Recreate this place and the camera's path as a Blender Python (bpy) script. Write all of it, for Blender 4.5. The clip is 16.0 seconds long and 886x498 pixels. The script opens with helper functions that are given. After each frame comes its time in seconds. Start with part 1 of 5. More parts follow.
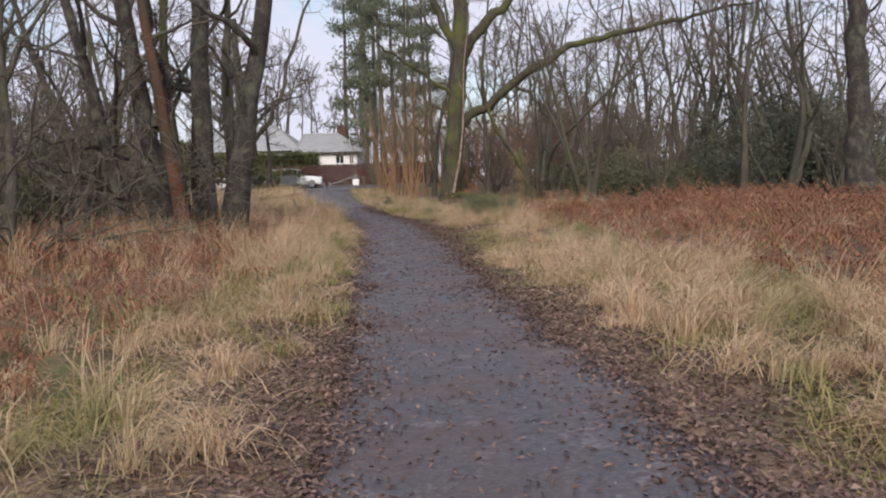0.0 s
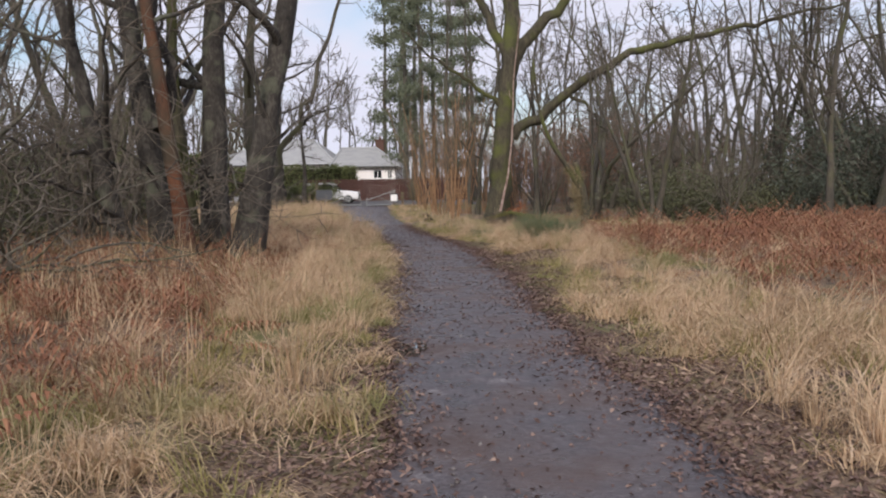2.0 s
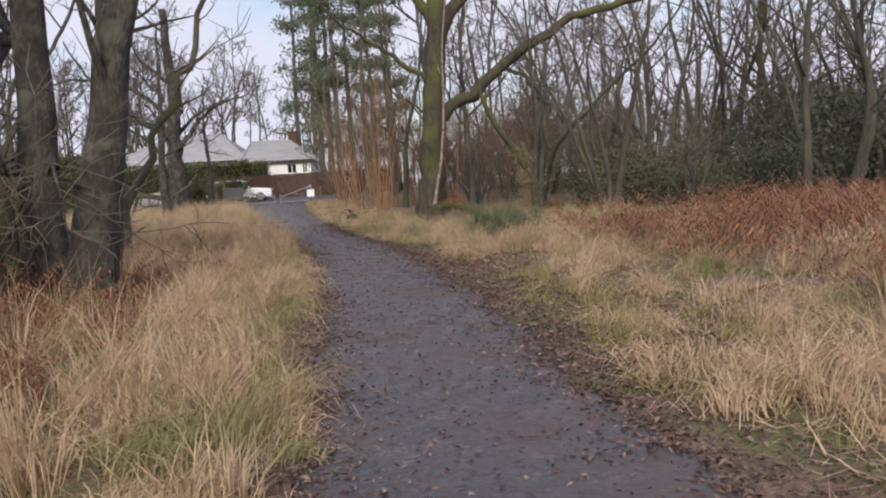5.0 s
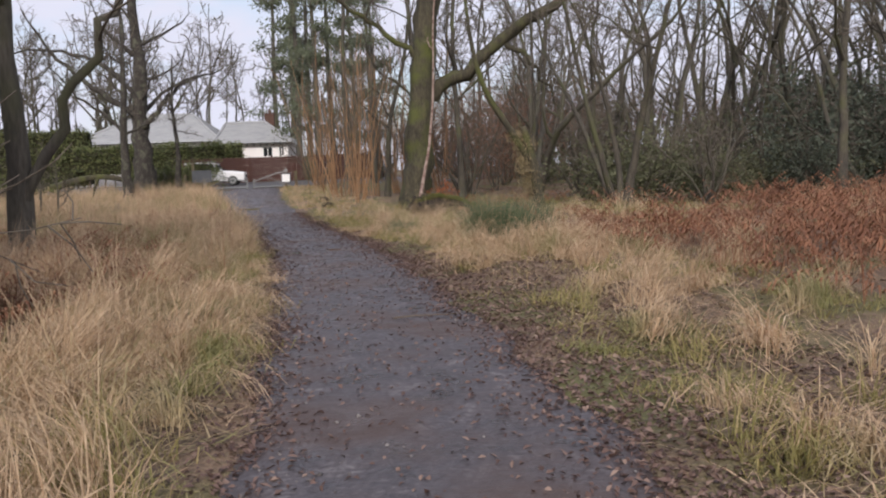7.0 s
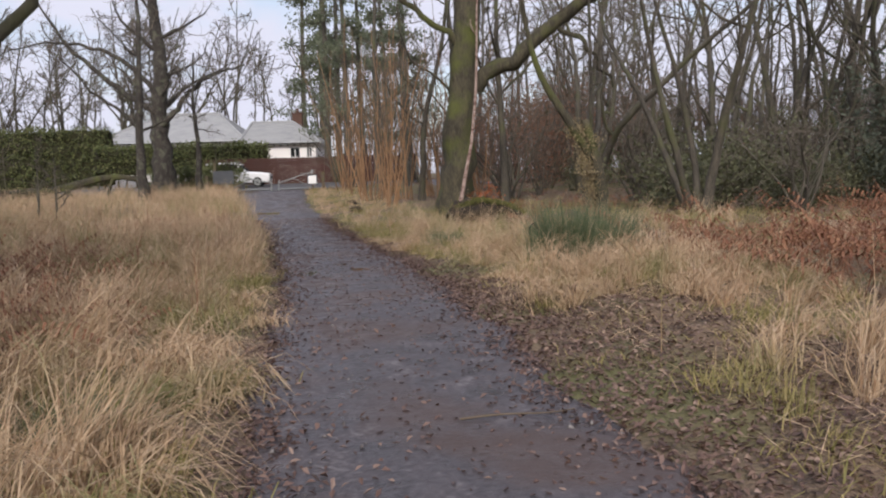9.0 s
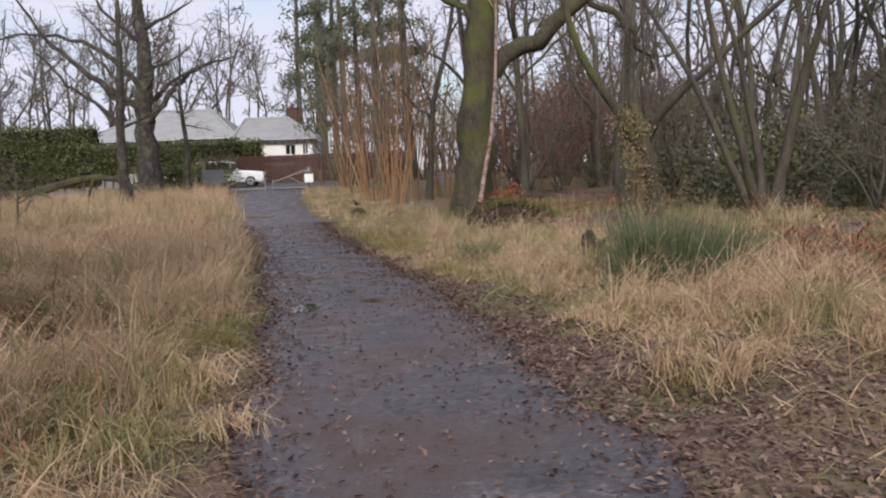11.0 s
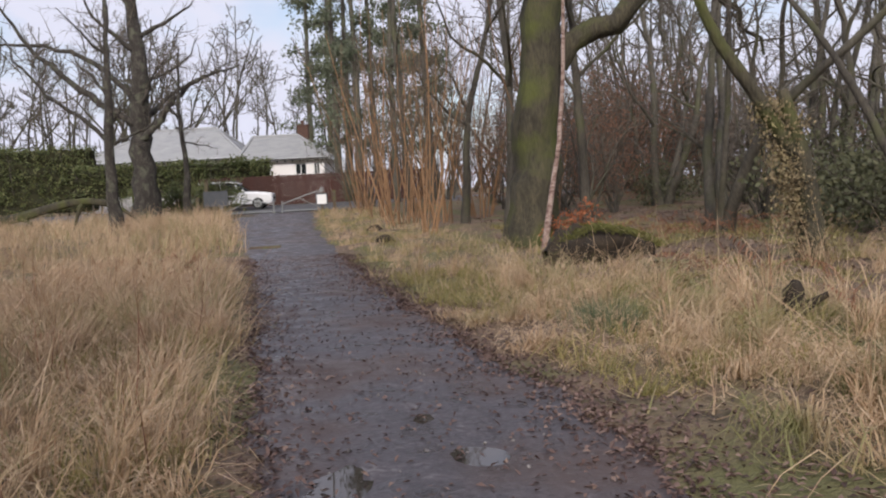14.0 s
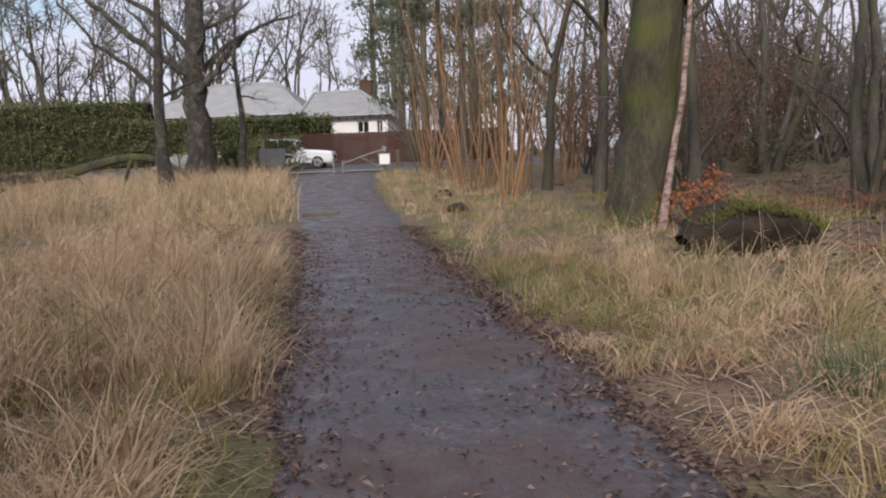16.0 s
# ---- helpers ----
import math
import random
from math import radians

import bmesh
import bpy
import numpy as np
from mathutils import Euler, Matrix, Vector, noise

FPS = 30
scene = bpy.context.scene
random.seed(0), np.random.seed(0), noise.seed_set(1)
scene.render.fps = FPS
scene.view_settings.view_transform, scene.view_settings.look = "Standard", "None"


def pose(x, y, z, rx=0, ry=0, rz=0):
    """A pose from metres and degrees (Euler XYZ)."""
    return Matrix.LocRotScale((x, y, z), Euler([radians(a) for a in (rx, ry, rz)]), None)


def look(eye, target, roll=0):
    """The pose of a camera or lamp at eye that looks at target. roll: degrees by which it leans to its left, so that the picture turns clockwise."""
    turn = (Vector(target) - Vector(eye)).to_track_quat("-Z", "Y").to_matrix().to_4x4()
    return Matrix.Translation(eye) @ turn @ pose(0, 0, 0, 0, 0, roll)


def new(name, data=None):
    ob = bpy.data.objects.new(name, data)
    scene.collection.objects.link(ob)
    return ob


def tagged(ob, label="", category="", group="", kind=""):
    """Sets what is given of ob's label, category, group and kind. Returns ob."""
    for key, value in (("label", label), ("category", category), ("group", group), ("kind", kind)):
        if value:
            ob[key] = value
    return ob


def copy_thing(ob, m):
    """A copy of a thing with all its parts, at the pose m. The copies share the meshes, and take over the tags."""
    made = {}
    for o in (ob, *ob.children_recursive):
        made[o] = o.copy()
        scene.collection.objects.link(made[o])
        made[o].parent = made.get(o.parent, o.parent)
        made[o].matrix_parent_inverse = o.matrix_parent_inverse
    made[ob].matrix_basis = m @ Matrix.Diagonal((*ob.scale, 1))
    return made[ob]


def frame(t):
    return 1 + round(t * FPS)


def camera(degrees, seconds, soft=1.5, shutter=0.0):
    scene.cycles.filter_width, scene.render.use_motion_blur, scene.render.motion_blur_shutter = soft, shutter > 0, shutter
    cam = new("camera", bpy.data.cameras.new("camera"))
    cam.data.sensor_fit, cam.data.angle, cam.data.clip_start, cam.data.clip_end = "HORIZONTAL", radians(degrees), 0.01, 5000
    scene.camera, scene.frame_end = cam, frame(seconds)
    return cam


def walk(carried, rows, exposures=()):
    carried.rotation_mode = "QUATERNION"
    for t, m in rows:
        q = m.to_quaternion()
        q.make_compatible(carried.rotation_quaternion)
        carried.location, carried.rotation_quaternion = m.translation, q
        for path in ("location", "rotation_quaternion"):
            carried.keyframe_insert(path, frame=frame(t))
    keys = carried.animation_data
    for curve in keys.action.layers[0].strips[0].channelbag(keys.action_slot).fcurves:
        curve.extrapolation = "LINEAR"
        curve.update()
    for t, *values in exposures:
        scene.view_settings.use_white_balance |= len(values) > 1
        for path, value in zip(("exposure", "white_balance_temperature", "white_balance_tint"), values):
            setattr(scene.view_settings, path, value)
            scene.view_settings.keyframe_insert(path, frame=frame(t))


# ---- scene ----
cam = camera(54.7, 16.0, soft=2.1)
METRES, EYE, TILT, LEAN, TURN = 27.3, 1.5, 0.0, 0.0, 0.0
ROWS = [
    (0.0, 0.0, 0.0, 0.0, -0.15, -4.9, 1.78),
    (0.5, -0.0026, 0.0322, 0.0003, 1.72, -3.43, 1.93),
    (1.0, -0.006, 0.0628, 0.0004, 1.1, -3.28, 1.53),
    (1.5, -0.0083, 0.0954, 0.0008, 1.36, -3.15, 1.3),
    (2.0, -0.0144, 0.1263, 0.0004, 2.33, -3.75, 0.97),
    (2.5, -0.0156, 0.1584, -0.0002, 1.49, -4.63, 0.48),
    (3.0, -0.0224, 0.1891, -0.0007, 0.37, -4.48, 0.36),
    (3.5, -0.0239, 0.2203, -0.0002, -0.12, -3.2, 2.09),
    (4.0, -0.0299, 0.2505, 0.0002, -0.81, -2.68, 3.32),
    (4.5, -0.0315, 0.2787, 0.0001, -2.59, -3.75, 4.14),
    (7.0, -0.0336, 0.4342, -0.0006, -4.47, -5.41, 2.08),
    (7.5, -0.0377, 0.4665, -0.0016, -4.83, -5.45, 2.01),
    (8.0, -0.036, 0.4987, -0.0043, -5.6, -6.58, 1.72),
    (8.5, -0.037, 0.5343, -0.0044, -4.97, -6.07, 1.51),
    (9.0, -0.0388, 0.5683, -0.0033, -2.5, -5.12, 1.7),
    (11.5, -0.0597, 0.7224, -0.0027, -2.79, -5.56, 2.53),
    (12.0, -0.0667, 0.7522, -0.0025, -2.64, -6.34, 2.87),
    (12.5, -0.0665, 0.7819, -0.0029, -2.01, -5.69, 3.18),
    (13.0, -0.0705, 0.8143, -0.0032, -1.87, -4.86, 2.84),
    (13.5, -0.0706, 0.8454, -0.0034, -1.74, -3.9, 3.05),
    (14.0, -0.0763, 0.8764, -0.003, -2.06, -4.04, 3.02),
    (14.5, -0.0792, 0.9032, -0.0027, -1.59, -5.24, 2.81),
    (15.0, -0.0833, 0.9336, -0.0028, -0.39, -6.08, 2.32),
    (15.5, -0.0873, 0.962, -0.0029, 0.19, -7.25, 1.64),
    (16.0, -0.0904, 0.9926, -0.002, 2.05, -6.47, 2.05),
]
walk(cam, [(t, pose(0, 0, EYE, TILT, LEAN, TURN) @ pose(METRES * x, METRES * y, METRES * z, 90 + pitch, roll, yaw)) for t, x, y, z, yaw, pitch, roll in ROWS])

# ---------------------------------------------------------------- sky, sun, exposure
world = bpy.data.worlds.new("sky")
scene.world = world
world.use_nodes = True
wn, wl = world.node_tree.nodes, world.node_tree.links
wn.clear()
sky = wn.new("ShaderNodeTexSky")
sky.sky_type, sky.sun_disc = "NISHITA", False
SUN_UP, SUN_AZ = radians(30), radians(187)
sky.sun_elevation, sky.sun_rotation, sky.air_density, sky.dust_density = SUN_UP, SUN_AZ, 1.0, 1.5
wcoord, wmap = wn.new("ShaderNodeTexCoord"), wn.new("ShaderNodeMapping")
wmap.inputs["Scale"].default_value = (1.6, 1.6, 3.6)
cloud = wn.new("ShaderNodeTexNoise")
cloud.inputs["Scale"].default_value, cloud.inputs["Detail"].default_value = 2.6, 7
cover = wn.new("ShaderNodeValToRGB")
cover.color_ramp.elements[0].position, cover.color_ramp.elements[1].position = 0.25, 0.50
tone = wn.new("ShaderNodeMix")
tone.data_type = "RGBA"
tone.inputs["B"].default_value = (5.2, 5.25, 6.25, 1)
back, wout = wn.new("ShaderNodeBackground"), wn.new("ShaderNodeOutputWorld")
back.inputs["Strength"].default_value = 0.115
wl.new(wcoord.outputs["Generated"], wmap.inputs["Vector"])
wl.new(wmap.outputs["Vector"], cloud.inputs["Vector"])
wl.new(cloud.outputs["Fac"], cover.inputs["Fac"])
wl.new(cover.outputs["Color"], tone.inputs["Factor"])
wl.new(sky.outputs["Color"], tone.inputs["A"])
wl.new(tone.outputs["Result"], back.inputs["Color"])
wl.new(back.outputs["Background"], wout.inputs["Surface"])
sun = new("sun", bpy.data.lights.new("sun", "SUN"))
sun.data.energy, sun.data.angle, sun.data.color = 2.3, radians(11), (1.0, 0.92, 0.84)
sun.matrix_world = look((-30 * math.sin(SUN_AZ) * -1, 30 * math.cos(SUN_AZ), 3 + 30 * math.tan(SUN_UP)), (0, 0, 3))
scene.view_settings.exposure = 0.40

# ---------------------------------------------------------------- materials


def mat(name, ramp, scale=4.0, rough=0.85, bump=0.3, fine=40.0, metal=0.0, stretch=(1, 1, 1), island=0.0, piece=0.0, moss=None, rough_var=0.1, spec=0.3, bump_dist=0.02, thin=0.0):
    """A surface: two scales of noise over a colour ramp, with optional moss or second tint, and bump."""
    m = bpy.data.materials.new(name)
    m.use_nodes = True
    n, l = m.node_tree.nodes, m.node_tree.links
    b = n["Principled BSDF"]
    co, mp = n.new("ShaderNodeTexCoord"), n.new("ShaderNodeMapping")
    mp.inputs["Scale"].default_value = stretch
    l.new(co.outputs["Object"], mp.inputs["Vector"])
    big, small = n.new("ShaderNodeTexNoise"), n.new("ShaderNodeTexNoise")
    for q, s, dt in ((big, scale, 5), (small, fine, 4)):
        q.inputs["Scale"].default_value, q.inputs["Detail"].default_value = s, dt
        l.new(mp.outputs["Vector"], q.inputs["Vector"])
    add = n.new("ShaderNodeMath")
    add.operation = "MULTIPLY_ADD"
    add.inputs[1].default_value = 0.45
    l.new(small.outputs["Fac"], add.inputs[0])
    half = n.new("ShaderNodeMath")
    half.operation = "MULTIPLY"
    half.inputs[1].default_value = 0.55
    l.new(big.outputs["Fac"], half.inputs[0])
    l.new(half.outputs[0], add.inputs[2])
    fac = add.outputs[0]
    if island or piece:
        ex = n.new("ShaderNodeMapRange")
        ex.inputs["From Min"].default_value, ex.inputs["From Max"].default_value = 0.33, 0.67
        l.new(fac, ex.inputs["Value"])
        fac = ex.outputs["Result"]
    for amount, src in ((island, "ShaderNodeNewGeometry"), (piece, "ShaderNodeObjectInfo")):
        if amount:
            g = n.new(src)
            rnd = g.outputs["Random Per Island"] if island and src == "ShaderNodeNewGeometry" else g.outputs["Random"]
            mx = n.new("ShaderNodeMix")
            mx.inputs["Factor"].default_value = amount
            l.new(fac, mx.inputs["A"])
            l.new(rnd, mx.inputs["B"])
            fac = mx.outputs["Result"]
    cr = n.new("ShaderNodeValToRGB")
    els = cr.color_ramp.elements
    wide = 0.0 if (island or piece) else 0.30
    for i, c in enumerate(ramp):
        pos = wide + (1 - 2 * wide) * i / max(1, len(ramp) - 1)
        e = els[i] if i < 2 else els.new(pos)
        e.position, e.color = pos, (*c, 1)
    l.new(fac, cr.inputs["Fac"])
    col = cr.outputs["Color"]
    if moss:
        mcol, mscale, lo, hi = moss
        mn = n.new("ShaderNodeTexNoise")
        mn.inputs["Scale"].default_value, mn.inputs["Detail"].default_value = mscale, 6
        l.new(co.outputs["Object"], mn.inputs["Vector"])
        mr = n.new("ShaderNodeMapRange")
        mr.inputs["From Min"].default_value, mr.inputs["From Max"].default_value = lo, hi
        l.new(mn.outputs["Fac"], mr.inputs["Value"])
        mm = n.new("ShaderNodeMix")
        mm.data_type = "RGBA"
        l.new(mr.outputs["Result"], mm.inputs["Factor"])
        l.new(col, mm.inputs["A"])
        mm.inputs["B"].default_value = (*mcol, 1)
        col = mm.outputs["Result"]
    l.new(col, b.inputs["Base Color"])
    rr = n.new("ShaderNodeMapRange")
    rr.inputs["From Min"].default_value, rr.inputs["From Max"].default_value = 0.35, 0.65
    rr.inputs["To Min"].default_value, rr.inputs["To Max"].default_value = max(0.03, rough - rough_var), min(1, rough + rough_var)
    l.new(big.outputs["Fac"], rr.inputs["Value"])
    l.new(rr.outputs["Result"], b.inputs["Roughness"])
    b.inputs["Metallic"].default_value = metal
    b.inputs["Specular IOR Level"].default_value = spec
    if bump:
        bp = n.new("ShaderNodeBump")
        bp.inputs["Strength"].default_value, bp.inputs["Distance"].default_value = bump, bump_dist
        l.new(add.outputs[0], bp.inputs["Height"])
        l.new(bp.outputs["Normal"], b.inputs["Normal"])
    if thin:
        tr, ms = n.new("ShaderNodeBsdfTranslucent"), n.new("ShaderNodeMixShader")
        ms.inputs["Fac"].default_value = thin
        l.new(col, tr.inputs["Color"])
        l.new(b.outputs["BSDF"], ms.inputs[1])
        l.new(tr.outputs["BSDF"], ms.inputs[2])
        l.new(ms.outputs["Shader"], n["Material Output"].inputs["Surface"])
    return m


M_SOIL = mat("woodland_floor", [(0.04, 0.028, 0.021), (0.12, 0.085, 0.06), (0.23, 0.16, 0.11), (0.10, 0.095, 0.05)], 2.6, 0.9, 1.0, 30, moss=((0.13, 0.125, 0.055), 0.45, 0.47, 0.6), bump_dist=0.07)
M_PATH = mat("wet_gravel_path", [(0.018, 0.016, 0.018), (0.052, 0.046, 0.051), (0.092, 0.081, 0.088), (0.21, 0.195, 0.20)], 3.1, 0.52, 0.75, 26, moss=((0.078, 0.055, 0.05), 0.8, 0.46, 0.62), rough_var=0.26, spec=0.45, bump_dist=0.035)
M_ROAD = mat("asphalt", [(0.07, 0.07, 0.072), (0.12, 0.118, 0.12)], 2, 0.6, 0.3, 90)
M_STONE = mat("pebble", [(0.07, 0.062, 0.062), (0.13, 0.115, 0.115), (0.28, 0.26, 0.25)], 6, 0.6, 0.2, 40, island=0.7)
M_WATER = bpy.data.materials.new("puddle_water")
M_WATER.use_nodes = True
wb = M_WATER.node_tree.nodes["Principled BSDF"]
wb.inputs["Base Color"].default_value, wb.inputs["Roughness"].default_value, wb.inputs["IOR"].default_value = (0.045, 0.037, 0.033, 1), 0.03, 1.33
wb.inputs["Specular IOR Level"].default_value = 0.8
M_STRAW = mat("straw_grass", [(0.10, 0.064, 0.040), (0.35, 0.24, 0.145), (0.62, 0.47, 0.315), (0.44, 0.285, 0.175), (0.82, 0.69, 0.53)], 1.5, 0.7, 0, 6, island=0.34, moss=((0.25, 0.24, 0.105), 0.75, 0.53, 0.63), thin=0.25)
M_DEADIVY = mat("dead_ivy_and_moss", [(0.07, 0.055, 0.035), (0.16, 0.125, 0.075), (0.27, 0.21, 0.12), (0.20, 0.19, 0.08)], 2, 0.8, 0, 8, island=0.6)
M_YEW = mat("dark_yew_needles", [(0.045, 0.056, 0.042), (0.09, 0.105, 0.076), (0.14, 0.155, 0.115)], 0.6, 0.7, 0, 4, island=0.6, thin=0.25)
M_GREEN = mat("olive_grass", [(0.10, 0.105, 0.035), (0.22, 0.205, 0.075), (0.36, 0.30, 0.13), (0.58, 0.45, 0.25)], 2.0, 0.7, 0, 6, island=0.5, thin=0.28)
M_RUSH = mat("green_rush", [(0.035, 0.058, 0.032), (0.075, 0.11, 0.058), (0.13, 0.165, 0.09), (0.34, 0.29, 0.17)], 0.9, 0.6, 0, 3, island=0.75, thin=0.15)
M_BRACKEN = mat("dead_bracken", [(0.075, 0.034, 0.021), (0.18, 0.078, 0.045), (0.28, 0.135, 0.078), (0.45, 0.28, 0.17)], 1.2, 0.8, 0, 6, island=0.5, thin=0.2)
M_LEAF = mat("fallen_leaf", [(0.045, 0.03, 0.026), (0.115, 0.072, 0.056), (0.19, 0.125, 0.095), (0.34, 0.25, 0.19)], 3, 0.55, 0, 9, island=0.7)
M_COPPER = mat("copper_beech_leaf", [(0.22, 0.07, 0.035), (0.38, 0.13, 0.06), (0.46, 0.20, 0.10)], 1, 0.7, 0, 5, island=0.7, thin=0.3)
M_DULLCOPPER = mat("faded_beech_leaf", [(0.13, 0.062, 0.04), (0.22, 0.115, 0.075), (0.31, 0.18, 0.12)], 1, 0.75, 0, 5, island=0.7, thin=0.25)
M_WETLEAF = mat("wet_trodden_leaf", [(0.03, 0.021, 0.019), (0.088, 0.053, 0.046), (0.15, 0.094, 0.077), (0.29, 0.21, 0.17)], 3, 0.55, 0, 9, island=0.75)
M_BARK = mat("grey_brown_bark", [(0.04, 0.036, 0.031), (0.09, 0.081, 0.066), (0.155, 0.14, 0.115)], 3, 0.9, 1.0, 22, stretch=(1, 1, 0.22), moss=((0.088, 0.09, 0.048), 0.9, 0.48, 0.68), bump_dist=0.05)
M_WOODBARK = mat("olive_woodland_bark", [(0.032, 0.028, 0.024), (0.075, 0.066, 0.053), (0.125, 0.11, 0.085)], 4, 0.92, 0.9, 24, stretch=(1, 1, 0.3), moss=((0.08, 0.083, 0.042), 1.2, 0.48, 0.68), bump_dist=0.05)
M_DARKBARK = mat("dark_bark", [(0.018, 0.016, 0.014), (0.048, 0.042, 0.036), (0.12, 0.11, 0.095)], 5, 0.92, 1.0, 24, stretch=(1, 1, 0.5), moss=((0.105, 0.108, 0.078), 2.6, 0.55, 0.68), bump_dist=0.06)
M_RUSTBARK = mat("rust_algae_bark", [(0.04, 0.024, 0.018), (0.10, 0.045, 0.026), (0.15, 0.066, 0.036)], 3, 0.9, 0.8, 25, stretch=(1, 1, 0.3), moss=((0.055, 0.048, 0.034), 0.9, 0.42, 0.6))
M_MOSSBARK = mat("mossy_oak_bark", [(0.022, 0.020, 0.015), (0.062, 0.055, 0.038), (0.11, 0.095, 0.062)], 5, 0.95, 1.0, 24, stretch=(1, 1, 0.25), moss=((0.085, 0.093, 0.03), 1.0, 0.46, 0.63), bump_dist=0.09)
M_TWIG = mat("bare_twig", [(0.07, 0.058, 0.047), (0.125, 0.105, 0.085), (0.175, 0.152, 0.122)], 1.5, 0.9, 0, 8)
M_HAZEL = mat("orange_hazel_stem", [(0.10, 0.065, 0.04), (0.24, 0.14, 0.075), (0.42, 0.25, 0.135)], 2, 0.8, 0.3, 20, stretch=(1, 1, 0.3), piece=0.6)
M_BIRCH = mat("flaking_birch_bark", [(0.05, 0.03, 0.024), (0.17, 0.10, 0.08), (0.36, 0.28, 0.24), (0.15, 0.07, 0.05)], 5, 0.7, 0.6, 14, stretch=(1, 1, 1.5))
M_MOSS = mat("green_moss", [(0.05, 0.055, 0.018), (0.105, 0.105, 0.03), (0.17, 0.155, 0.05)], 3, 0.95, 1.0, 45, bump_dist=0.03)
M_ROT = mat("dark_rotten_wood", [(0.012, 0.010, 0.008), (0.035, 0.026, 0.018), (0.07, 0.05, 0.03)], 4, 0.85, 1.0, 30, bump_dist=0.03)
M_NEEDLE = mat("pine_needles", [(0.075, 0.09, 0.06), (0.135, 0.155, 0.10), (0.21, 0.225, 0.15)], 0.5, 0.7, 0, 4, island=0.6, thin=0.3)
M_HEDGE = mat("hedge_leaf", [(0.035, 0.048, 0.018), (0.08, 0.10, 0.035), (0.14, 0.155, 0.06), (0.20, 0.17, 0.08)], 0.5, 0.6, 0, 4, island=0.6, thin=0.15)
M_THICKET = mat("evergreen_shrub_leaf", [(0.055, 0.062, 0.036), (0.105, 0.11, 0.06), (0.17, 0.165, 0.095)], 0.5, 0.7, 0, 4, island=0.6, thin=0.2)
M_ROOF = mat("grey_slate_roof", [(0.24, 0.25, 0.26), (0.34, 0.345, 0.35), (0.42, 0.42, 0.42)], 1.2, 0.7, 0.4, 12, stretch=(1, 1, 4), spec=0.4)
M_STUCCO = mat("white_stucco_wall", [(0.76, 0.73, 0.73), (0.84, 0.82, 0.82)], 1.0, 0.85, 0.2, 40)
M_TRIM = mat("white_painted_trim", [(0.74, 0.74, 0.74), (0.82, 0.82, 0.81)], 3, 0.5, 0.05, 20)
M_BRICK = mat("chimney_brick", [(0.075, 0.042, 0.034), (0.13, 0.075, 0.058)], 6, 0.9, 0.4, 25)
M_FENCE = mat("red_brown_fence_board", [(0.034, 0.016, 0.013), (0.056, 0.026, 0.021), (0.078, 0.038, 0.03)], 2, 0.85, 0.4, 18, stretch=(1, 1, 0.15), island=0.5)
M_STEEL = mat("galvanised_steel", [(0.20, 0.21, 0.21), (0.32, 0.33, 0.33)], 6, 0.6, 0.1, 40, metal=0.6)
M_SIGN = mat("dark_sign_board", [(0.045, 0.05, 0.058), (0.085, 0.09, 0.10)], 3, 0.6, 0.1, 20)
M_PAPER = mat("white_notice", [(0.72, 0.72, 0.72), (0.82, 0.82, 0.82)], 3, 0.6, 0, 15)
M_WOOD = mat("weathered_post", [(0.08, 0.06, 0.045), (0.16, 0.125, 0.09)], 3, 0.85, 0.5, 20, stretch=(1, 1, 0.2), moss=((0.12, 0.13, 0.05), 3, 0.5, 0.66))
M_CARPAINT = mat("white_car_paint", [(0.76, 0.76, 0.77), (0.80, 0.80, 0.81)], 1, 0.25, 0, 10, rough_var=0.05, spec=0.6)
M_GLASS = mat("dark_glazing", [(0.012, 0.014, 0.016), (0.03, 0.034, 0.036)], 1, 0.08, 0, 6, rough_var=0.03, spec=0.7)
M_TYRE = mat("tyre_rubber", [(0.018, 0.018, 0.018), (0.035, 0.034, 0.033)], 8, 0.85, 0.2, 40)
M_LAMP = mat("headlight_lens", [(0.5, 0.5, 0.5), (0.62, 0.62, 0.62)], 5, 0.15, 0, 20, spec=0.7)
M_PLASTIC = mat("black_trim_plastic", [(0.02, 0.02, 0.02), (0.035, 0.035, 0.035)], 8, 0.6, 0, 30)
M_TAIL = mat("red_tail_lamp", [(0.25, 0.015, 0.012), (0.35, 0.03, 0.02)], 5, 0.2, 0, 20, spec=0.6)
# twig brown taken near black, so the hedge interior's shade is in the colour
M_INNER = mat("hedge_inner_twig_shade", [(0.012, 0.014, 0.007), (0.03, 0.03, 0.014), (0.05, 0.048, 0.022)], 3, 0.95, 0.8, 14)
M_CLAD = mat("grey_far_wood", [(0.06, 0.055, 0.05), (0.12, 0.11, 0.10)], 0.3, 0.95, 0.5, 4)

# ---------------------------------------------------------------- mesh helpers


